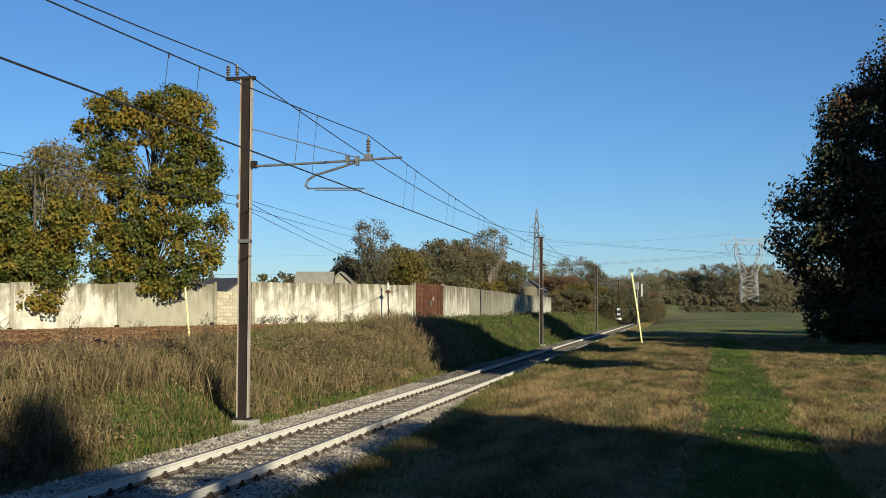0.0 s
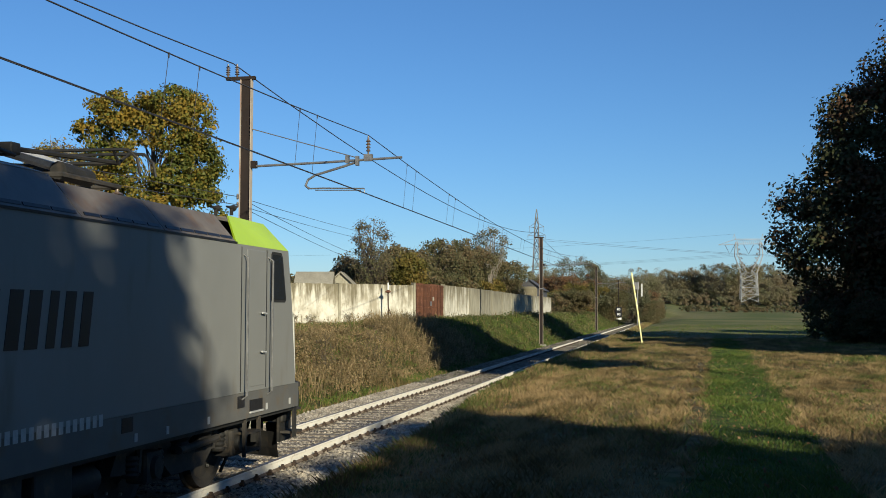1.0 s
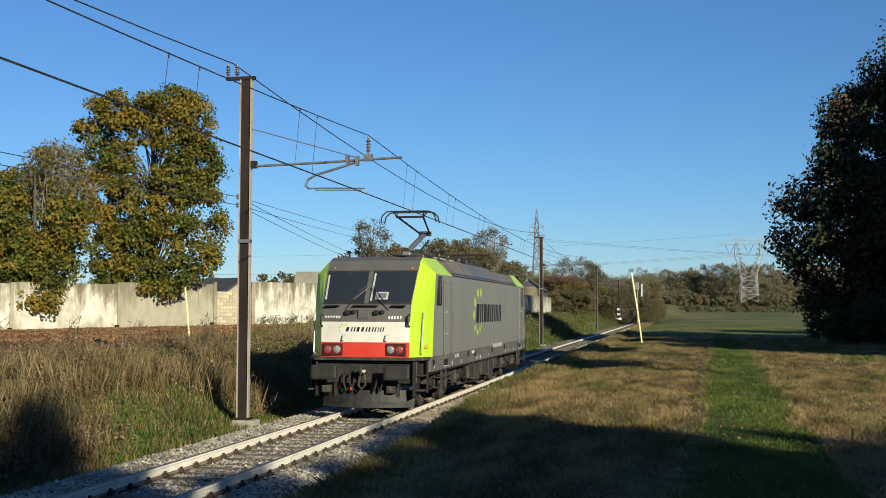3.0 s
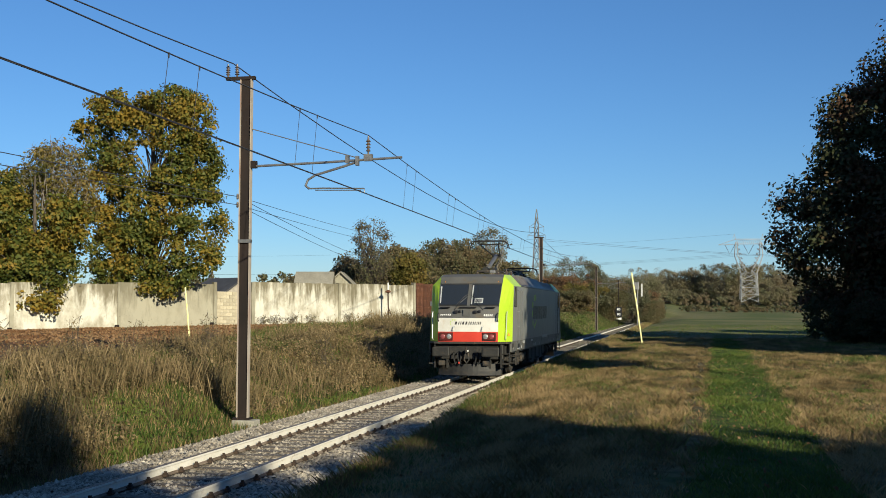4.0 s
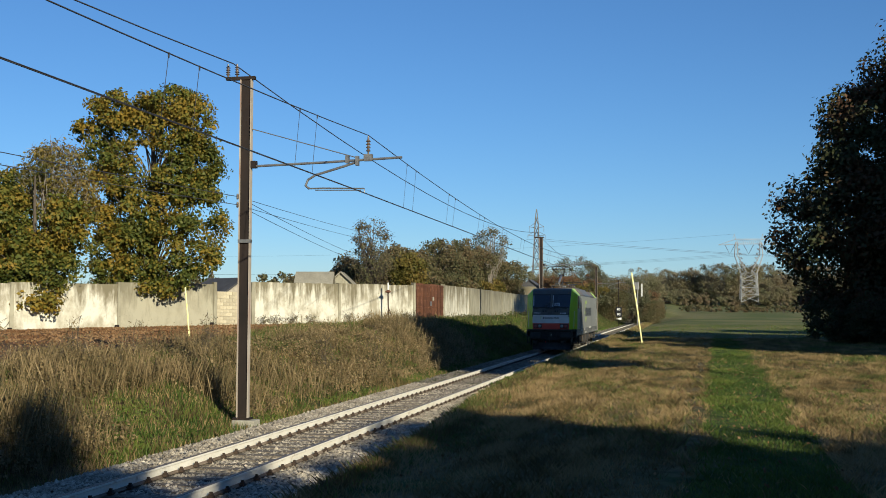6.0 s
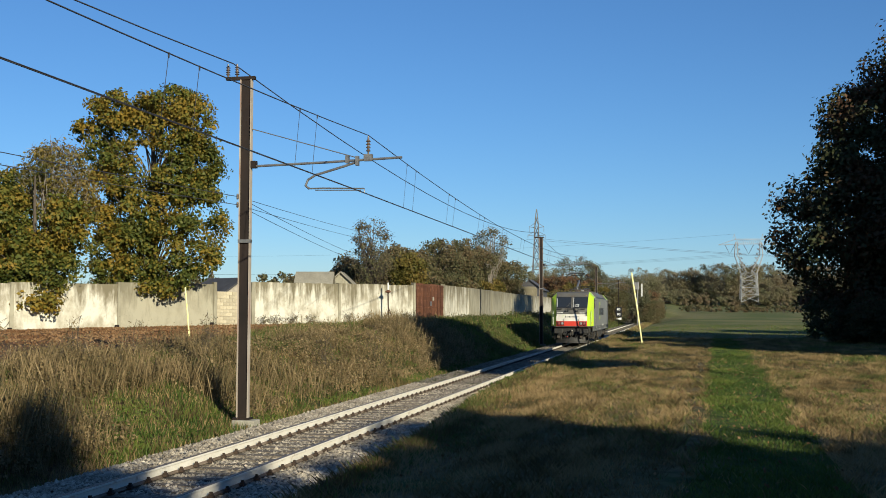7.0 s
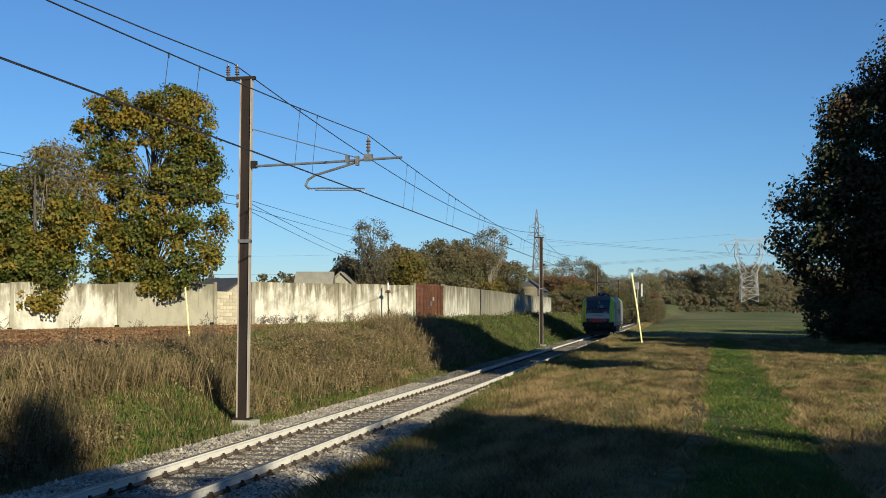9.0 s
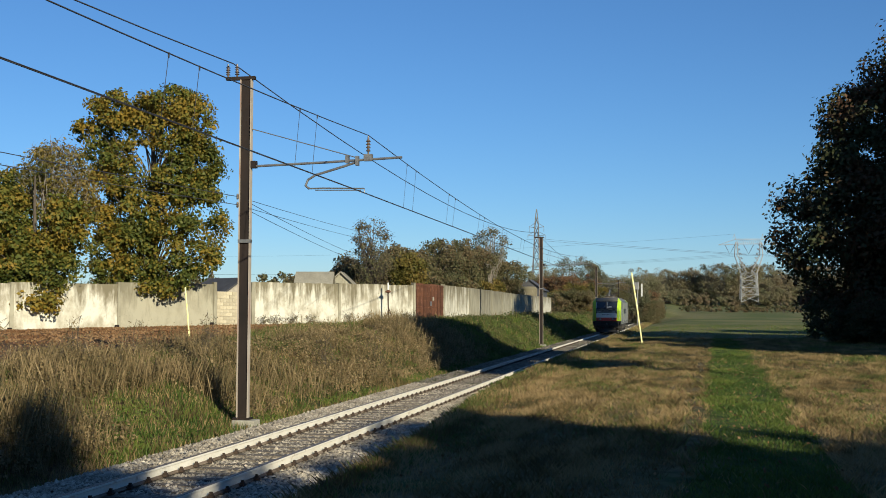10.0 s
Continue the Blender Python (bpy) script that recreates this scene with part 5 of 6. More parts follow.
        for yh in (2.36, 3.34):
            part("grab_rail", turned(Mesh().tube([(sx * XS, yh, 3.2), (sx * (XS + 0.07), yh, 3.15), (sx * (XS + 0.07), yh, 1.3), (sx * XS, yh, 1.25)], 0.014, 6), e), "galvanised", door, "bright vertical grab rail")
            part("door_seam", turned(Mesh().box(*sorted((sx * (XS - 0.01), sx * (XS + 0.003))), yh + 0.06, yh + 0.085, 1.36, 3.3), e), "decal_black", door)
        for zh in (2.4, 1.86):
            part("door_handle", turned(Mesh().tube([(sx * XS, 2.56, zh), (sx * (XS + 0.05), 2.56, zh), (sx * (XS + 0.05), 2.72, zh + 0.01)], 0.014, 6), e), "silver_paint", door, "bright door handle")
        part("step_recess", turned(Mesh().box(*sorted((sx * (XS - 0.03), sx * (XS + 0.002))), 2.55, 3.05, 1.06, 1.22), e), "decal_black", door)
        part("step_tread", turned(Mesh().box(*sorted((sx * (XS - 0.05), sx * (XS + 0.02))), 2.55, 3.05, 1.04, 1.065), e), "silver_paint", door)
        for zz in (0.75, 0.5):
            part("ladder_step", turned(Mesh().box(*sorted((sx * 1.22, sx * 1.46)), 2.52, 3.05, zz, zz + 0.03), e), "bogie_metal", door)
        for yy in (2.5, 3.05):
            part("ladder_side", turned(Mesh().box(*sorted((sx * 1.4, sx * 1.45)), yy, yy + 0.04, 0.45, 1.0), e), "bogie_metal", door)
    # grab handles and fittings on the nose
    for hx in (-0.52, 0.52):
        part("nose_handle", turned(Mesh().tube([(hx, 0.4, 1.72), (hx, 0.33, 1.74), (hx + 0.03, 0.34, 1.86), (hx + 0.06, 0.42, 1.88)], 0.016, 6), e), "silver_paint", nose, "bright bent grab handle")
    for hx in (-1.06, 1.06):
        part("mirror_rail", turned(Mesh().tube([(hx, 0.5, 2.06), (hx, 0.38, 2.1), (hx, 0.4, 2.3), (hx, 0.52, 2.34)], 0.025, 6), e), "black_metal", nose)
    for hx, hw in ((-0.82, 0.17), (0.0, 0.3), (0.8, 0.17)):
        part("cowl_step", turned(Mesh().rounded(hx - hw, hx + hw, 0.42, 0.56, 2.535, 2.565, 0.01), e), "decal_black", band)
    for hx in (-0.42, 0.28):
        part("wiper_motor", turned(Mesh().rounded(hx - 0.06, hx + 0.06, 0.38, 0.52, 2.34, 2.44, 0.02), e), "decal_black", band)
        part("wiper_motor", turned(Mesh().rounded(hx + 0.1, hx + 0.18, 0.4, 0.52, 2.36, 2.45, 0.02), e), "decal_black", band)
    part("hatch", turned(Mesh().rounded(-0.17, 0.1, 0.42, 0.5, 2.24, 2.47, 0.01), e), "dark_grey_paint", band)
    part("wiper", turned(Mesh().tube([(-0.5, 0.5, 2.45), (-0.3, 0.52, 2.7), (0.02, 0.72, 3.0)], 0.012, 5).tube([(-0.55, 0.55, 2.5), (-0.2, 0.66, 2.9), (0.04, 0.76, 3.08)], 0.01, 5), e), "decal_black", ws, "black windscreen wiper")
    part("wiper", turned(Mesh().tube([(0.55, 0.5, 2.45), (0.3, 0.55, 2.7), (0.08, 0.7, 3.0)], 0.012, 5).tube([(0.62, 0.55, 2.46), (0.36, 0.6, 2.74), (0.12, 0.72, 3.02)], 0.01, 5), e), "decal_black", ws, "black windscreen wiper")
    for hx in (-0.95, 0.98):
        part("hazard_mark", turned(Mesh().slab([(hx - 0.022, bow(hx, 1.13, 1.2) - 0.012, 3.45), (hx + 0.022, bow(hx, 1.13, 1.2) - 0.012, 3.45), (hx, bow(hx, 1.13, 1.22) - 0.012, 3.49)], (0, -1, 0.3), 0.003), e), "orange_paint", loco, "small orange warning triangle")
    part("hazard_mark", turned(Mesh().slab([(1.36, 0.83, 1.55), (1.43, 0.95, 1.55), (1.395, 0.9, 1.66)], (0.8, -0.6, 0), 0.004), e), "orange_paint", loco, "small orange warning triangle")
    # ledge, buffer beam, coupling gear, plough
    part("ledge", turned(Mesh().prism([(-1.2, 0.34), (1.2, 0.34), (1.46, 0.8), (1.48, 1.1), (-1.48, 1.1), (-1.46, 0.8)], "z", 1.27, 1.335), e), "bogie_metal", loco, "dark ledge under the nose")
    beam = part("buffer_beam", turned(Mesh().rounded(-1.24, 1.24, 0.58, 0.95, 0.72, 1.27, 0.03), e), "black_metal", loco, "black buffer beam")
    part("coupling_hook", turned(Mesh().rounded(-0.06, 0.06, 0.16, 0.58, 0.95, 1.08, 0.03).tube([(0, 0.2, 1.0), (0, 0.1, 0.98), (0, 0.08, 1.1), (0, 0.16, 1.14)], 0.04, 8), e), "bogie_metal", beam, "greasy steel hook")
    part("hook_cover", turned(Mesh().lathe([(0, 0.0), (0.03, 0.01), (0.06, 0.06), (0.045, 0.2)], (0.02, 0.14, 1.02), "y", 12), e), "silver_paint", beam, "shiny worn metal", True)
    part("screw_link", turned(Mesh().tube([(-0.05, 0.25, 0.95), (-0.08, 0.2, 0.7), (0.0, 0.18, 0.6), (0.08, 0.2, 0.7), (0.05, 0.25, 0.95)], 0.03, 7), e), "bogie_metal", beam)
    for hx, sw in ((-0.5, 0.08), (-0.36, 0.1), (0.34, -0.08), (0.5, -0.1), (-0.22, -0.05)):
        part("brake_hose", turned(Mesh().tube([(hx, 0.56, 0.95), (hx, 0.4, 0.92), (hx + sw * 0.3, 0.33, 0.75), (hx + sw, 0.33, 0.55), (hx + sw * 1.5, 0.4, 0.62)], 0.027, 7), e), "rubber", beam, "black rubber brake hose")
    part("hose_coupling", turned(Mesh().rounded(-0.32, -0.26, 0.3, 0.36, 0.57, 0.64, 0.015), e), "red_paint", beam, "red hose coupling")
    for hx in (-0.95, 0.62):
        part("jumper_socket", turned(Mesh().rounded(hx - 0.09, hx + 0.13, 0.4, 0.58, 0.5, 0.68, 0.03), e), "bogie_metal", beam)
    plough = Mesh()
    for i in range(13):
        x = -1.12 + 2.24 * i / 12
        y = 0.42 + 0.42 * (abs(x) / 1.12) ** 2
        plough.v += [(x, y - 0.06, 0.16), (x, y, 0.3), (x, y + 0.05, 0.56)]
    plough.f = [(i * 3 + j, i * 3 + 3 + j, i * 3 + 4 + j, i * 3 + 1 + j) for i in range(12) for j in range(2)]
    # Black metal here puts the shade below the nose into the guard's colour.
    part("rail_guard", turned(solid(plough, 0.03), e), "black_metal", loco, "dusty steel rail guard plate, darkened for the shade under the nose")
    for hx in (-0.75, 0.75):
        part("guard_bracket", turned(Mesh().box(hx - 0.05, hx + 0.05, 0.62, 0.9, 0.4, 0.8), e), "black_metal", loco)

# side markings: plain bars and green ovals in place of the lettering
for e in (0, 1):
    X = XS + 0.005
    for u, w in ((7.3, 0.5), (7.95, 0.22), (8.3, 0.22), (8.66, 0.5), (9.3, 0.42), (9.86, 0.22), (10.2, 0.3), (10.66, 0.22), (10.98, 0.22), (11.34, 0.16), (11.62, 0.2), (11.95, 0.2)):
        part("name_bar", turned(Mesh().slab([(X, u, 2.09), (X, u + w, 2.09), (X, u + w + 0.09, 2.63), (X, u + 0.09, 2.63)], (1, 0, 0), 0.004), e), "decal_black", loco, "black lettering reduced to plain bars")
    for y, z, r in ((7.58, 2.95, 1), (8.12, 2.97, 1), (7.12, 2.67, 1), (6.95, 2.31, 1), (7.17, 1.93, 0.9), (7.6, 1.8, 0.75), (8.0, 1.89, 0.6), (8.28, 2.0, 0.4)):
        part("green_oval", turned(oval(Mesh(), y, z, 0.15 * r, 0.135 * r, X), e), "lime_paint", loco, "lime-green oval mark")
    strip_bars(loco, "number_bar", "marking_grey", 10.45, 1.27, 16, 0.08, 0.12, 0.05, XS + 0.002, 0, e)
    strip_bars(loco, "marking", "marking_grey", 4.0, 1.2, 2, 0.22, 0.1, 0.12, XS + 0.002, 0, e)
    strip_bars(loco, "marking", "decal_white", 6.6, 1.22, 3, 0.1, 0.08, 0.06, XS + 0.002, 0, e)
    for y, z in ((1.3, 1.05), (3.6, 1.04), (4.9, 1.03), (7.3, 1.02), (7.6, 1.02), (8.0, 1.04), (8.1, 1.02), (9.5, 1.03), (10.3, 1.4), (13.2, 1.03), (14.0, 1.03), (15.2, 1.03), (17.3, 1.04), (18.3, 1.04)):
        part("white_marker", turned(Mesh().box(XS - 0.01, XS + 0.002, y, y + 0.07, z, z + 0.09), e), "marking_grey", loco, "small pale lifting mark")
    for y, z in ((5.9, 1.16), (7.0, 1.13), (10.2, 1.12), (12.9, 1.15), (1.15, 1.1), (16.2, 1.14)):
        part("socket_recess", turned(Mesh().box(XS - 0.02, XS + 0.001, y, y + 0.26, z, z + 0.16), e), "decal_black", loco)
    # nose lettering as bars
    for u, w in ((-0.47, 0.1), (-0.345, 0.045), (-0.275, 0.045), (-0.205, 0.09), (-0.09, 0.08), (0.02, 0.045), (0.085, 0.055), (0.17, 0.045), (0.235, 0.045), (0.31, 0.03), (0.36, 0.04), (0.425, 0.04)):
        yb = bow(u, 1.075, 0.482) - 0.004
        part("name_bar", turned(Mesh().slab([(u, yb, 1.94), (u + 0.7 * w, yb, 1.94), (u + 0.7 * w + 0.03, yb + 0.006, 2.045), (u + 0.03, yb + 0.006, 2.045)], (0, -1, 0), 0.003), e), "decal_black", nose, "black lettering reduced to plain bars")
    for a in range(6):
        x, z = -0.5 + 0.12 * math.cos(1.2 + a * 0.75), 1.99 + 0.12 * math.sin(1.2 + a * 0.75)
        part("green_oval", turned(Mesh().lathe([(0, -0.004), (0.022, -0.004), (0.022, 0.004)], (x, bow(x, 1.075, 0.485), z), "y", 10), e), "lime_paint", nose)
    for u, n in ((-1.0, 6), (0.56, 5)):
        for i in range(n):
            x = u + i * 0.068
            yb = bow(x, 1.08, 0.525) - 0.006
            part("number_bar", turned(Mesh().slab([(x, yb, 2.235), (x + 0.035, yb, 2.235), (x + 0.045, yb + 0.012, 2.31), (x + 0.01, yb + 0.012, 2.31)], (0, -1, 0), 0.003), e), "decal_white", band, "white number reduced to plain bars")

# running gear
wheelsets = []
for by in (4.23, 15.47):
    for sx in (-1, 1):
        fr = part("bogie_frame", Mesh().prism([(by - 2.1, 0.62), (by - 1.9, 0.92), (by - 0.7, 0.95), (by - 0.4, 0.72), (by + 0.4, 0.72), (by + 0.7, 0.95), (by + 1.9, 0.92), (by + 2.1, 0.62), (by + 1.8, 0.6), (by + 0.75, 0.6), (by + 0.5, 0.42), (by - 0.5, 0.42), (by - 0.75, 0.6), (by - 1.8, 0.6)], "x", sx * 0.98, sx * 1.12), "bogie_metal", loco, "grimy bogie side frame")
        for ay in (by - 1.3, by + 1.3):
            part("axle_box", Mesh().rounded(*sorted((sx * 1.0, sx * 1.28)), ay - 0.2, ay + 0.2, 0.45, 0.82, 0.05), "bogie_metal", fr)
            part("axle_cap", Mesh().lathe([(0, sx * 0.06), (0.12, sx * 0.05), (0.14, 0), (0.14, sx * -0.05)], (sx * 1.28, ay, 0.63), "x", 14), "black_metal", fr, "", True)
            for dy in (-0.32, 0.32):
                part("spring", Mesh().lathe([(0.09, 0), (0.11, 0.03), (0.09, 0.06), (0.11, 0.09), (0.09, 0.12), (0.11, 0.15), (0.09, 0.18), (0.11, 0.21), (0.09, 0.25)], (sx * 1.12, ay + dy, 0.55), "z", 12), "black_metal", fr, "", True)
            part("damper", Mesh().tube([(sx * 1.2, ay - 0.25, 0.95), (sx * 1.2, ay - 0.3, 0.6)], 0.045, 8), "bogie_metal", fr)
        part("yaw_damper", Mesh().tube([(sx * 1.3, by - 0.7, 0.75), (sx * 1.3, by + 0.5, 0.78)], 0.05, 8), "bogie_metal", fr)
        part("sand_pipe", Mesh().tube([(sx * 1.0, by - 2.0, 0.9), (sx * 0.85, by - 2.05, 0.4), (sx * 0.76, by - 1.95, 0.12)], 0.025, 6), "rubber", fr)
        part("sand_pipe", Mesh().tube([(sx * 1.0, by + 2.0, 0.9), (sx * 0.85, by + 2.05, 0.4), (sx * 0.76, by + 1.95, 0.12)], 0.025, 6), "rubber", fr)
        for ky in (-0.35, 0.35):
            part("air_spring", Mesh().lathe([(0.16, 0), (0.2, 0.06), (0.16, 0.14), (0.2, 0.2), (0.16, 0.28)], (sx * 1.1, by + ky, 0.68), "z", 14), "black_metal", fr, "", True)
    for ay in (by - 1.3, by + 1.3):
        ws_ob = part("wheelset", Mesh().tube([(-0.8, 0, 0), (0.8, 0, 0)], 0.09, 12), "black_metal", loco, "steel axle with two wheels")
        ws_ob.location = (0, ay, 0.625)
        for sx in (-1, 1):
            wheel = part("wheel", Mesh().lathe([(0.09, sx * 0.03), (0.2, sx * 0.05), (0.28, 0), (0.48, sx * -0.01), (0.53, sx * 0.05), (0.62, sx * 0.06), (0.625, sx * -0.06), (0.655, sx * -0.075), (0.655, sx * -0.1), (0.5, sx * -0.1), (0.2, sx * -0.06), (0.09, sx * -0.06)], (sx * 0.7525, 0, 0), "x", 36), "bogie_metal", ws_ob, "worn steel wheel", True)
            for k in range(6):
                a = k * math.pi / 3
                part("disc_bolt", Mesh().lathe([(0, sx * 0.03), (0.02, sx * 0.028), (0.022, 0)], (sx * 0.775, 0.36 * math.cos(a), 0.36 * math.sin(a)), "x", 6), "steel_bright", wheel)
        wheelsets.append((ws_ob, ay))
part("transformer_tank", Mesh().rounded(-1.1, 1.1, 7.0, 11.9, 0.28, 0.95, 0.08), "bogie_metal", loco, "grimy underfloor transformer tank")
for sx in (-1, 1):
    for y0, y1, z0 in ((6.75, 7.6, 0.5), (7.8, 8.7, 0.42), (9.0, 10.2, 0.48), (10.4, 11.2, 0.4), (11.4, 12.1, 0.55)):
        part("equipment_case", Mesh().rounded(*sorted((sx * 1.06, sx * 1.38)), y0, y1, z0, 0.98, 0.03), "bogie_metal", loco)
    part("air_pipe", Mesh().tube([(sx * 1.32, 6.3, 0.9), (sx * 1.34, 6.5, 0.45), (sx * 1.34, 7.2, 0.38), (sx * 1.34, 8.6, 0.36)], 0.03, 6), "rubber", loco)
    for y in (6.35, 12.5):
        part("air_reservoir", Mesh().lathe([(0, -0.42), (0.12, -0.4), (0.16, -0.32), (0.16, 0.32), (0.12, 0.4), (0, 0.42)], (sx * 1.15, y, 0.68), "y", 14), "black_metal", loco, "", True)

# roof equipment
def roof_insulator(x, y, z0, h, parent):
    m = Mesh()
    insulator(m, x, y, z0, z0 + h, 4, 0.075)
    return part("roof_insulator", m, "insulator_glaze", parent, "ribbed brown insulator", True)


def pantograph(y, up, e):
    """Single-arm collector; y is its head's place when up."""
    base = part("pantograph", turned(Mesh().tube([(-0.42, y - 0.3, 3.97), (0.42, y - 0.3, 3.97), (0.42, y + 1.1, 3.97), (-0.42, y + 1.1, 3.97), (-0.42, y - 0.3, 3.97)], 0.035, 6), e), "bogie_metal", loco, "raised single-arm current collector" if up else "folded current collector")
    for ix, iy in ((-0.42, y - 0.25), (0.42, y - 0.25), (0, y + 1.05)):
        m = Mesh()
        insulator(m, ix, iy, 3.74, 3.95, 3, 0.085)
        part("roof_insulator", turned(m, e), "insulator_glaze", base, "ribbed brown insulator", True)
    part("drive_spring", turned(Mesh().tube([(-0.16, y + 0.0, 4.05), (-0.16, y + 0.7, 4.07)], 0.11, 10).tube([(0.16, y + 0.1, 4.05), (0.16, y + 0.6, 4.07)], 0.08, 10), e), "black_metal", base)
    if up:
        foot, knee, head = (0, y + 0.1, 4.16), (0, y + 1.95, 4.68), (0, y, 5.02)
    else:
        foot, knee, head = (0, y + 0.1, 4.14), (0, y + 1.6, 4.2), (0, y - 0.35, 4.28)
    arm = part("lower_arm", turned(Mesh().tube([foot, knee], 0.075, 8), e), "galvanised" if up else "silver_paint", base, "grey lower arm")
    part("guide_rod", turned(Mesh().tube([(0.12, y + 0.75, 4.12), (0.1, knee[1] + 0.12, knee[2] - 0.18)], 0.022, 6), e), "black_metal", arm)
    part("knee_joint", turned(Mesh().rounded(-0.18, 0.18, knee[1] - 0.08, knee[1] + 0.1, knee[2] - 0.07, knee[2] + 0.07, 0.03), e), "black_metal", arm)
    for sx in (-1, 1):
        part("upper_arm", turned(Mesh().tube([(sx * 0.14, knee[1], knee[2]), (sx * 0.36, head[1] + 0.06, head[2])], 0.028, 6), e), "black_metal", arm, "dark upper arm tube")
    hd = part("collector_head", turned(Mesh().tube([(-0.4, head[1], head[2]), (0.4, head[1], head[2])], 0.03, 6), e), "black_metal", arm)
    for oy in (-0.22, 0.22):
        z = head[2] + 0.14
        part("contact_strip", turned(Mesh().tube([(-0.78, head[1] + oy, z - 0.3), (-0.74, head[1] + oy, z - 0.12), (-0.62, head[1] + oy, z - 0.01), (-0.48, head[1] + oy, z), (0.48, head[1] + oy, z), (0.62, head[1] + oy, z - 0.01), (0.74, head[1] + oy, z - 0.12), (0.78, head[1] + oy, z - 0.3)], 0.02, 6), e), "black_metal", hd)
        for sx in (-1, 1):
            part("head_spring", turned(Mesh().tube([(sx * 0.38, head[1], head[2]), (sx * 0.42, head[1] + oy, z)], 0.018, 5), e), "black_metal", hd)


pantograph(5.15, True, 0)
pantograph(5.15, False, 1)
bus = part("roof_busbar", Mesh().tube([(0.35, 6.6, 4.06), (0.38, 7.0, 4.12), (0.4, 12.0, 4.12), (0.36, 12.6, 4.08)], 0.025, 6), "black_metal", loco, "dark roof busbar")
for y in (7.2, 8.6, 10.4, 11.8):
    roof_insulator(0.4, y, 3.84, 0.26, bus)
bus2 = part("roof_busbar", Mesh().tube([(-0.3, 8.8, 4.1), (-0.3, 13.2, 4.12)], 0.03, 6), "silver_paint", loco, "pale roof conductor tube")
for y in (9.2, 10.6, 12.4):
    roof_insulator(-0.3, y, 3.8, 0.28, bus2)
part("roof_switch", Mesh().rounded(-0.35, 0.35, 12.2, 12.9, 3.76, 4.0, 0.04), "bogie_metal", loco)
part("surge_arrester", Mesh().lathe([(0.05, 0), (0.09, 0.05), (0.06, 0.1), (0.09, 0.15), (0.06, 0.2), (0.09, 0.25), (0.04, 0.34)], (-0.6, 11.4, 3.84), "z", 12), "insulator_glaze", loco, "", True)
for e in (0, 1):
    for hx in (-0.98, -0.74):
        part("horn", turned(Mesh().lathe([(0.015, 0.2), (0.02, 0.08), (0.05, -0.06)], (hx, 2.5, 3.91), "y", 12).box(hx - 0.02, hx + 0.02, 2.5, 2.54, 3.8, 3.91), e), "black_metal", loco)
    part("antenna", turned(Mesh().rounded(0.55, 0.75, 1.9, 2.1, 3.8, 3.9, 0.02), e), "galvanised", loco)


# ---- grass, weeds and leaf litter ----
_hx, _hy = np.linspace(-34, 40, 371), np.linspace(-12, 262, 914)
_hz = np.array([[land(float(a), float(b)) for a in _hx] for b in _hy])


def land_np(x, y):
    """The ground's height for many points, by bilinear look-up."""
    u = np.clip((x - _hx[0]) / (_hx[1] - _hx[0]), 0, len(_hx) - 1.001)
    v = np.clip((y - _hy[0]) / (_hy[1] - _hy[0]), 0, len(_hy) - 1.001)
    i, j = u.astype(int), v.astype(int)
    a, b = u - i, v - j
    return (_hz[j, i] * (1 - a) + _hz[j, i + 1] * a) * (1 - b) + (_hz[j + 1, i] * (1 - a) + _hz[j + 1, i + 1] * a) * b


def patches(x, y, scale, seed):
    """Smooth random patches between 0 and 1."""
    r = np.random.default_rng(seed)
    out = np.zeros_like(x)
    for k in range(7):
        a, f, p = r.uniform(0, 6.28), scale * r.uniform(0.6, 2.2), r.uniform(0, 6.28)
        out += np.sin((x * np.cos(a) + y * np.sin(a)) * f + p + 1.3 * np.sin((y * np.cos(a) - x * np.sin(a)) * f * 0.7 + p))
    return 0.5 + out / 9


def blades(x, y, h, w, lean=0.5, droop=0.0):
    """Upright tapering blades at the given ground points; (n, 4, 3)."""
    n = len(x)
    z = land_np(x, y)
    a, b = rng.uniform(0, 6.283, n), rng.uniform(0, 6.283, n)
    lx, ly = np.cos(b) * h * lean * rng.uniform(0.1, 1, n), np.sin(b) * h * lean * rng.uniform(0.1, 1, n)
    cx, cy = np.cos(a) * w / 2, np.sin(a) * w / 2
    v = np.empty((n, 4, 3))
    v[:, 0] = np.stack([x - cx, y - cy, z - 0.02], 1)
    v[:, 1] = np.stack([x + cx, y + cy, z - 0.02], 1)
    v[:, 2] = np.stack([x + lx * 0.6 + cx * 0.7, y + ly * 0.6 + cy * 0.7, z + h * 0.66], 1)
    v[:, 3] = np.stack([x + lx, y + ly, z + h * (1 - droop)], 1)
    return v


def scatter(x0, x1, y0, y1, n):
    return rng.uniform(x0, x1, n), rng.uniform(y0, y1, n)


def earth_rim(y):
    """How far from the track the bare earth before the wall begins."""
    return 8.9 + 0.145 * np.maximum(y - 28, 0)


def in_view(x, y, margin=1.0):
    return (x < 7.2 + 0.172 * y + margin) & (x > 7.2 - 0.64 * y - margin)


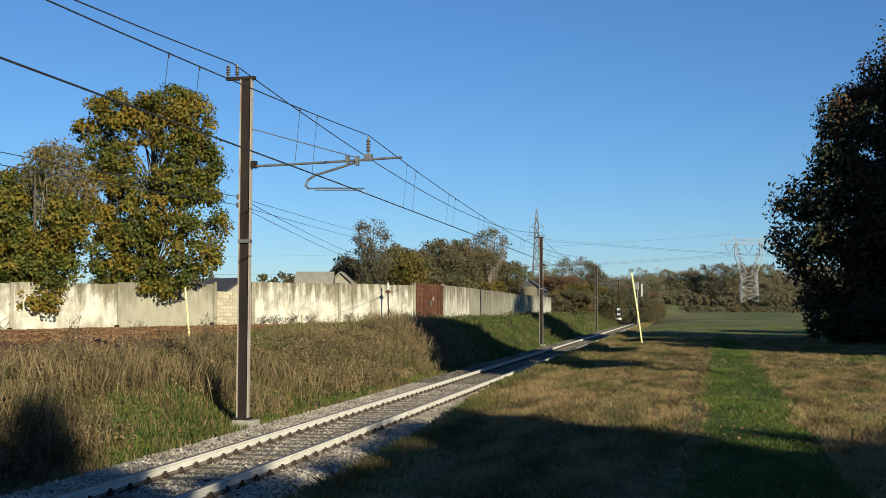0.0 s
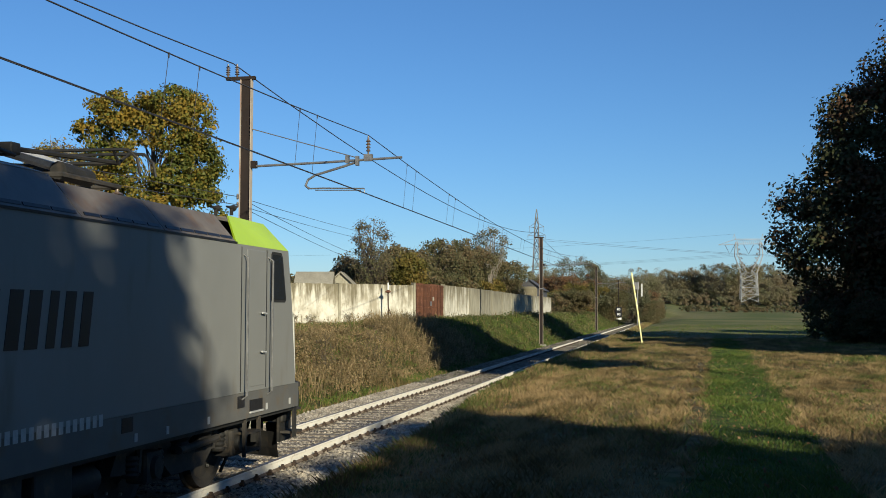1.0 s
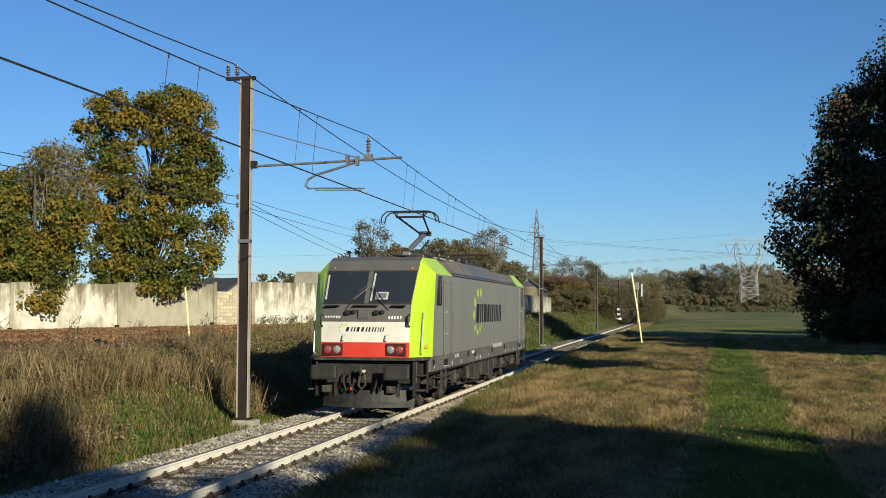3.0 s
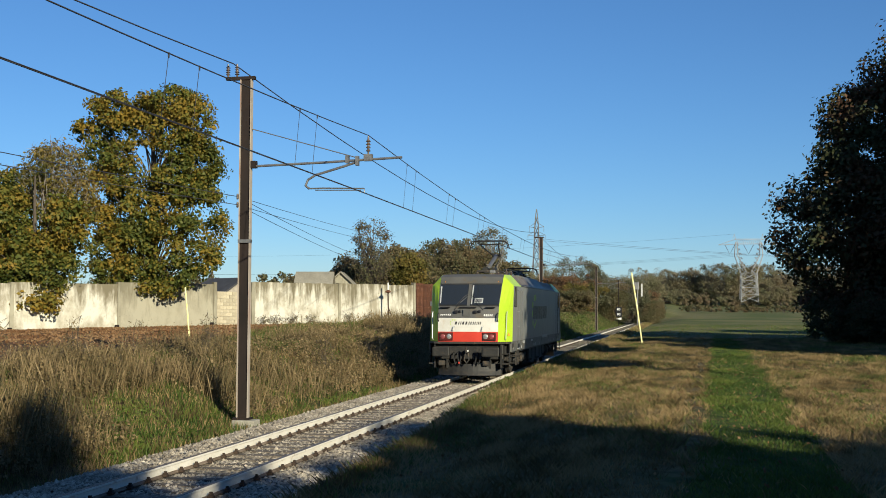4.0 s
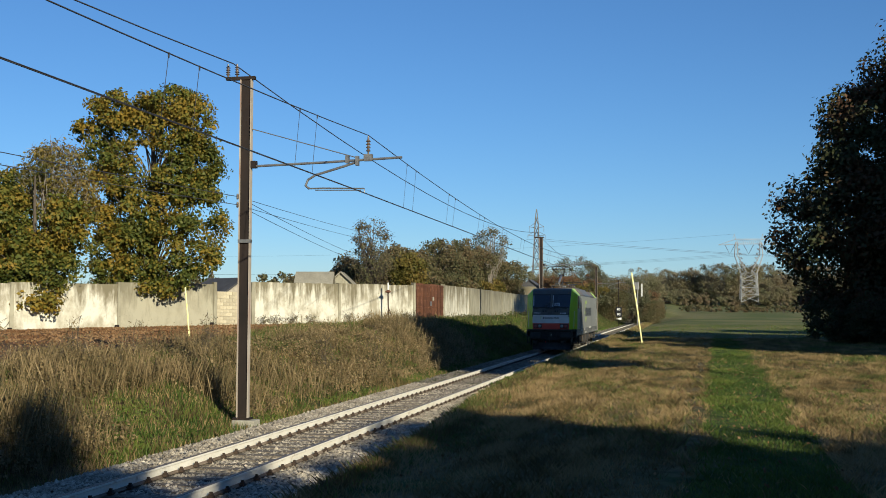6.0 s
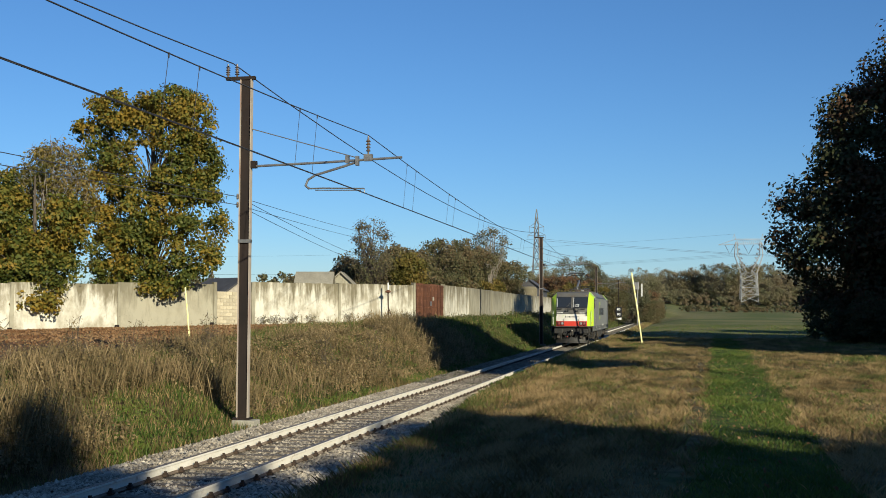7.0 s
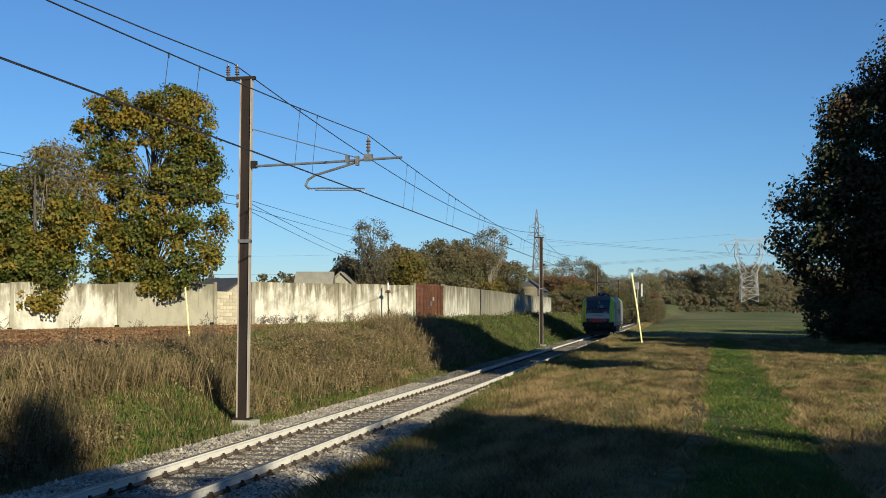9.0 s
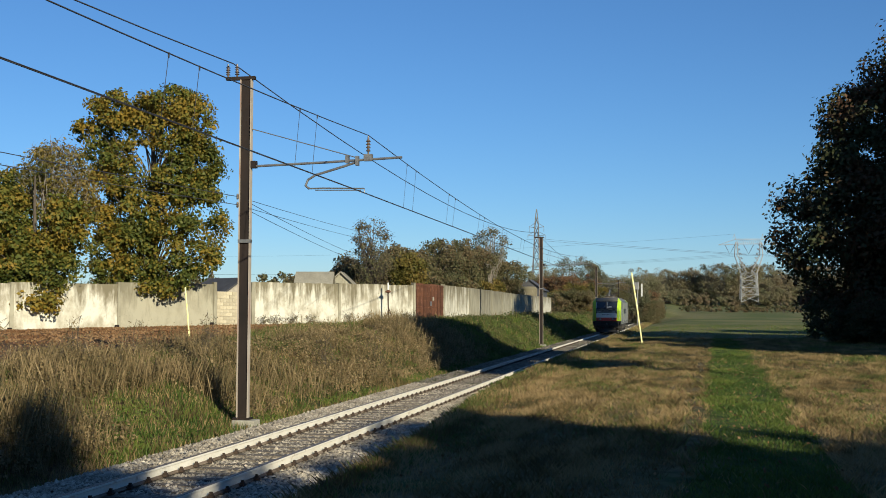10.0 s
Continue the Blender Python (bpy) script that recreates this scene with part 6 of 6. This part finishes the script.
green_sets, straw_sets = [], []
for x1, y0, y1, n, hs, ws in ((13, 9, 24, 100000, (0.04, 0.15), 0.011), (15, 24, 42, 125000, (0.04, 0.14), 0.012), (20, 42, 90, 135000, (0.05, 0.16), 0.02), (30, 90, 160, 15000, (0.05, 0.14), 0.05)):
    x, y = scatter(2.05, x1, y0, y1, n)
    ok = in_view(x, y)
    x, y = x[ok], y[ok]
    lane = x - 0.03 * y + 0.5 * (patches(x, y, 0.8, 5) - 0.5)
    strip = (lane > 7.05) & (lane < 8.8)
    drylane = ((lane > 3.2) & (lane < 6.9)) | ((lane > 8.9) & (lane < 11.3))
    g_share = 0.29 + 0.6 * (patches(x * 1.7, y * 0.4, 0.9, 21) - 0.5) * 2
    g_share = np.where(strip, 0.93, np.where(drylane, g_share * 0.5, g_share)) * np.where(strip, 1.0, np.interp(y, [16, 34], [0.45, 1.0]))
    if y0 >= 90:
        g_share = np.full(len(x), 0.85)
    is_green = rng.uniform(0, 1, len(x)) < g_share
    bare = (np.abs(lane - 6.75) < 0.12) & (patches(x, y, 1.5, 9) > 0.35)
    keep = ~bare & (rng.uniform(0, 1, len(x)) < np.where(strip, 1.0, 0.35 + 0.9 * patches(x * 1.5, y * 0.4, 1.8, 33)))
    h = rng.uniform(*hs, len(x)) * (0.35 + 1.2 * patches(x * 1.5, y * 0.5, 1.4, 3)) * np.where(strip, 0.75, 1.0)
    h *= 1 + 0.5 * np.exp(-((x - 2.5) / 0.6) ** 2)
    w = ws * rng.uniform(0.6, 1.3, len(x))
    v = blades(x, y, h * 0.85, w, 1.5)
    green_sets.append(v[keep & is_green])
    straw_sets.append(v[keep & ~is_green])
# rough verge beside the ballast
for y0, y1, n, ws in ((9, 30, 11000, 0.012), (30, 110, 36000, 0.028), (110, 230, 11000, 0.08)):
    x, y = scatter(0, 1, y0, y1, n)
    inner = np.interp(y, [14, 22, 36], [1.7, 1.4, 1.05])
    x = inner + (3.3 - inner) * x
    h = rng.uniform(0.06, 0.24, n) * (0.25 + 0.8 * patches(x, y, 0.8, 14)) * (1 + np.interp(y, [28, 40, 60], [0, 0.4, 0.8]))
    v = blades(x, y, h, ws * rng.uniform(0.6, 1.3, n), 0.6)
    k = rng.uniform(0, 1, n) < 0.22
    green_sets.append(v[k])
    straw_sets.append(v[~k])
# bank and plateau on the other side
for x0, y0, y1, n, hs, ws in ((-12, 10, 32, 80000, (0.06, 0.24), 0.014), (-20, 32, 64, 90000, (0.06, 0.24), 0.024), (-12, 64, 130, 50000, (0.08, 0.3), 0.045), (-10, 130, 232, 30000, (0.1, 0.35), 0.09)):
    x, y = scatter(x0, -2.55, y0, y1, n)
    ok = in_view(x, y) & (-x < earth_rim(y) + 0.9 * (patches(x, y, 0.5, 8) - 0.4))
    x, y = x[ok], y[ok]
    share = np.clip(0.26 + 0.9 * (patches(x, y, 0.7, 41) - 0.35), 0.12, 0.95)
    share = np.where((np.abs(y - 25) < 3.5) & (x > -5.5), 0.6, share)
    share = np.where(y > 62, 0.88, share)
    share = np.where((x < -8.5) & (y < 64), 0.7, share)
    h = rng.uniform(*hs, len(x)) * (0.6 + 0.8 * patches(x, y, 1.0, 17))
    v = blades(x, y, h, ws * rng.uniform(0.6, 1.3, len(x)), 0.7)
    k = rng.uniform(0, 1, len(x)) < share
    green_sets.append(v[k])
    straw_sets.append(v[~k])
tagged(new("green_grass", poly_mesh("green_grass", np.concatenate(green_sets), 4, "grass_green")), "short green meadow grass in patches and a lush strip", "grass", kind="stuff")
tagged(new("dry_grass", poly_mesh("dry_grass", np.concatenate(straw_sets), 4, "grass_straw")), "dry straw-coloured mown grass", "grass", kind="stuff")

# tall dry weeds on the bank: stalks with small withered leaves
stalks, withered = [], []
for x0, y0, y1, n, ws, leaf in ((-9, 10, 34, 19000, 0.012, 0.04), (-12, 34, 66, 15000, 0.02, 0.06), (-9, 66, 130, 500, 0.025, 0.06), (-6.5, 13, 20, 2600, 0.013, 0.05)):
    x, y = scatter(x0, -3.1, y0, y1, n)
    p = patches(x, y, 0.55, 61)
    near_mast = (np.abs(y - 25) < 3.0) & (x > -5.2)
    slope = np.clip((-x - 3.0) / 1.5, 0.25, 1)
    ok = in_view(x, y) & (rng.uniform(0, 1, n) < np.clip((p - 0.25) * 2.6, 0.04, 1) * slope) & ~near_mast & ((x > -8.4) | (rng.uniform(0, 1, n) < 0.12))
    x, y, p = x[ok], y[ok], p[ok]
    h = rng.uniform(0.3, 0.85, len(x)) * (0.55 + 0.75 * p) * (1.5 if y1 == 20 else 1.0)
    v = blades(x, y, h, ws * rng.uniform(0.6, 1.2, len(x)), 0.45)
    stalks.append(v)
    base, tip = (v[:, 0] + v[:, 1]) / 2, v[:, 3]
    t = rng.uniform(0.25, 1.0, (len(x), 6, 1))
    at = (base[:, None] * (1 - t) + tip[:, None] * t).reshape(-1, 3)
    withered.append(leaves(at, leaf * 0.8, 1, leaf))
tagged(new("dry_weeds", poly_mesh("dry_weeds", np.concatenate(stalks + withered), 4, "weed_dry")), "tall brown withered weeds on the railway bank", "weeds", kind="stuff")

# withered leafy herbs in tussocks over the slope
x, y = scatter(-8.6, -3.2, 11, 64, 3000)
p = patches(x, y, 0.8, 61)
k = in_view(x, y) & (rng.uniform(0, 1, len(x)) < np.clip((p - 0.3) * 2.4, 0.03, 1)) & ~((np.abs(y - 25) < 2.6) & (x > -5.0))
x, y, p = x[k], y[k], p[k]
tuft = np.stack([x, y, land_np(x, y) + 0.12 + 0.35 * p * rng.uniform(0.3, 1, len(x))], 1)
tagged(new("withered_herbs", poly_mesh("withered_herbs", leaves(tuft, 0.15, 34, 0.075, 1.1, 0.6), 4, "weed_dry")), "tussocks of withered brown herbs on the railway bank", "weeds", kind="stuff")

# bushy green weeds
lush = []
x, y = scatter(-8, -2.9, 12, 75, 2200)
k = (patches(x, y, 0.7, 41) > 0.56) | ((x > -4.4) & (patches(x, y, 0.9, 17) > 0.5))
x, y = x[k], y[k]
lush.append(leaves(np.stack([x, y, land_np(x, y) + 0.08], 1), 0.14, 40, 0.06, 0.6, 0.6))
brush = []
for y0, y1, n, sp, lf in ((56, 100, 1500, 0.24, 0.1), (100, 210, 1500, 0.4, 0.16)):
    x, y = scatter(-8.8, -3.0, y0, y1, n)
    k = patches(x, y, 0.5, 23) > 0.42
    x, y = x[k], y[k]
    brush.append(leaves(np.stack([x, y, land_np(x, y) + 0.12], 1), sp, 26, lf, 0.8, 0.4))
tagged(new("bank_brush", poly_mesh("bank_brush", np.concatenate(brush), 4, "leaf_brush")), "low olive-green brush over the far railway bank", "brush", kind="stuff")
x, y = scatter(1.2, 2.3, 13, 60, 420)
k = patches(x, y, 1.5, 71) > 0.5
x, y = x[k], y[k]
lush.append(leaves(np.stack([x, y, land_np(x, y) + 0.16], 1), 0.07, 22, 0.045, 0.6, 0.5))
x, y = scatter(10.2, 12.5, 22, 32, 22)
lush.append(leaves(np.stack([x, y, land_np(x, y) + 0.05], 1), 0.14, 50, 0.06, 0.4))
tagged(new("green_weeds", poly_mesh("green_weeds", np.concatenate(lush), 4, "grass_green")), "low leafy green weeds", "weeds", kind="stuff")

# fallen leaves before the wall and scattered over the meadow
x, y = scatter(-32, -8, 22, 78, 90000)
off = 0.572 * y - 0.82 * x
k = (-x > earth_rim(y) - 0.3) & (rng.uniform(0, 1, len(x)) < np.clip((off - 32) / 10, 0.12, 1)) & (off < 50.0) & in_view(x, y)
x, y = x[k], y[k]
fall = leaves(np.stack([x, y, land_np(x, y) + 0.015], 1), 0.015, 1, 0.11, 0.5)
x, y = scatter(2.6, 14, 10, 50, 2500)
fall2 = leaves(np.stack([x, y, land_np(x, y) + 0.05], 1), 0.02, 1, 0.06, 0.5)
tagged(new("fallen_leaves", poly_mesh("fallen_leaves", np.concatenate([fall, fall2]), 4, "leaf_litter")), "brown fallen leaves strewn on the ground", "leaves", kind="stuff")

# withered shrub stems on the bank and a few seedlings along the wall's foot
for x, y, h, w in ((-4.6, 38.5, 1.5, 0.8), (-5.2, 40.5, 1.3, 0.8), (-7.0, 26.0, 1.3, 0.9), (-7.6, 30.2, 1.2, 1.0), (-4.2, 44.5, 2.0, 0.8), (-4.8, 46.0, 1.8, 0.7), (-8.2, 24.4, 1.2, 0.6), (-8.0, 27.6, 1.1, 0.6), (-7.8, 36.0, 1.3, 0.8), (-6.6, 33.0, 1.2, 0.8)):
    tree("dry_shrub", x, y, land(x, y), h * 0.8, 0.012, [(0, 0, h * 0.55, w * 0.45, w * 0.45, h * 0.4)], 22, 10, 0.1, 0.05, "weed_dry", "withered brown shrub on the bank", "shrub", limbs=10, bark="bark", twig=14, twig_len=0.2, group="withered shrubs")
for s in (15.2, 16.1, 17.3, 18.6, 21.6, 23.2, 24.9, 26.3):
    p = WA + WD * s + WN * 0.5
    tree("wall_weed", p.x, p.y, land(p.x, p.y), 0.6, 0.015, [(0, 0, 0.3, 0.4, 0.25, 0.25)], 12, 8, 0.1, 0.07, "leaf_hedge", "straggling weed at the foot of the wall", "weed", limbs=14, twig=16, twig_len=0.3, group="weeds at the wall")

# ---- sleepers with their rail fastenings ----
slp = Mesh().prism([(-1.25, -0.34), (1.25, -0.34), (1.25, -0.19), (1.22, -0.175), (-1.22, -0.175), (-1.25, -0.19)], "y", -0.12, 0.12).data("sleeper", M["sleeper"])
clip = Mesh()
clip.box(-0.04, 0.04, -0.05, 0.05, 0.0, 0.03).box(-0.02, 0.02, -0.02, 0.02, 0.03, 0.085).box(-0.03, 0.03, -0.028, 0.028, 0.03, 0.055)
clip_mesh = clip.data("rail_clip", M["rust"])
for k in range(300):
    ob = new("sleeper", slp)
    ob.parent, ob.location = track, (rng.uniform(-0.02, 0.02), 7.0 + 0.6 * k, rng.uniform(-0.008, 0.006))
    if k < 150:
        for cx in (-0.855, -0.65, 0.65, 0.855):
            c = new("rail_clip", clip_mesh)
            c.parent, c.location = ob, (cx - ob.location.x, 0, -0.162)
far = Mesh()
for k in range(75):
    far.box(-1.25, 1.25, 187.0 + 0.6 * k - 0.12, 187.0 + 0.6 * k + 0.12, -0.34, -0.175)
tagged(part("sleeper", far, "sleeper", track), kind="stuff")


# ---- what moves: the locomotive rolls away along the track, its wheels turning ----
def rolled(t):
    return 19.3 + 13.85 * (t - 2.5)


def motions():
    walk(loco, [(t / 2, pose(0, rolled(t / 2), 0)) for t in range(21)])
    for ws_ob, ay in wheelsets:
        rows = []
        for k in range(301):
            t = k / 30
            turn = -math.degrees((rolled(t) - rolled(0)) / 0.625)
            rows.append((t, pose(0, ay, 0.625, turn)))
        walk(ws_ob, rows)


motions()
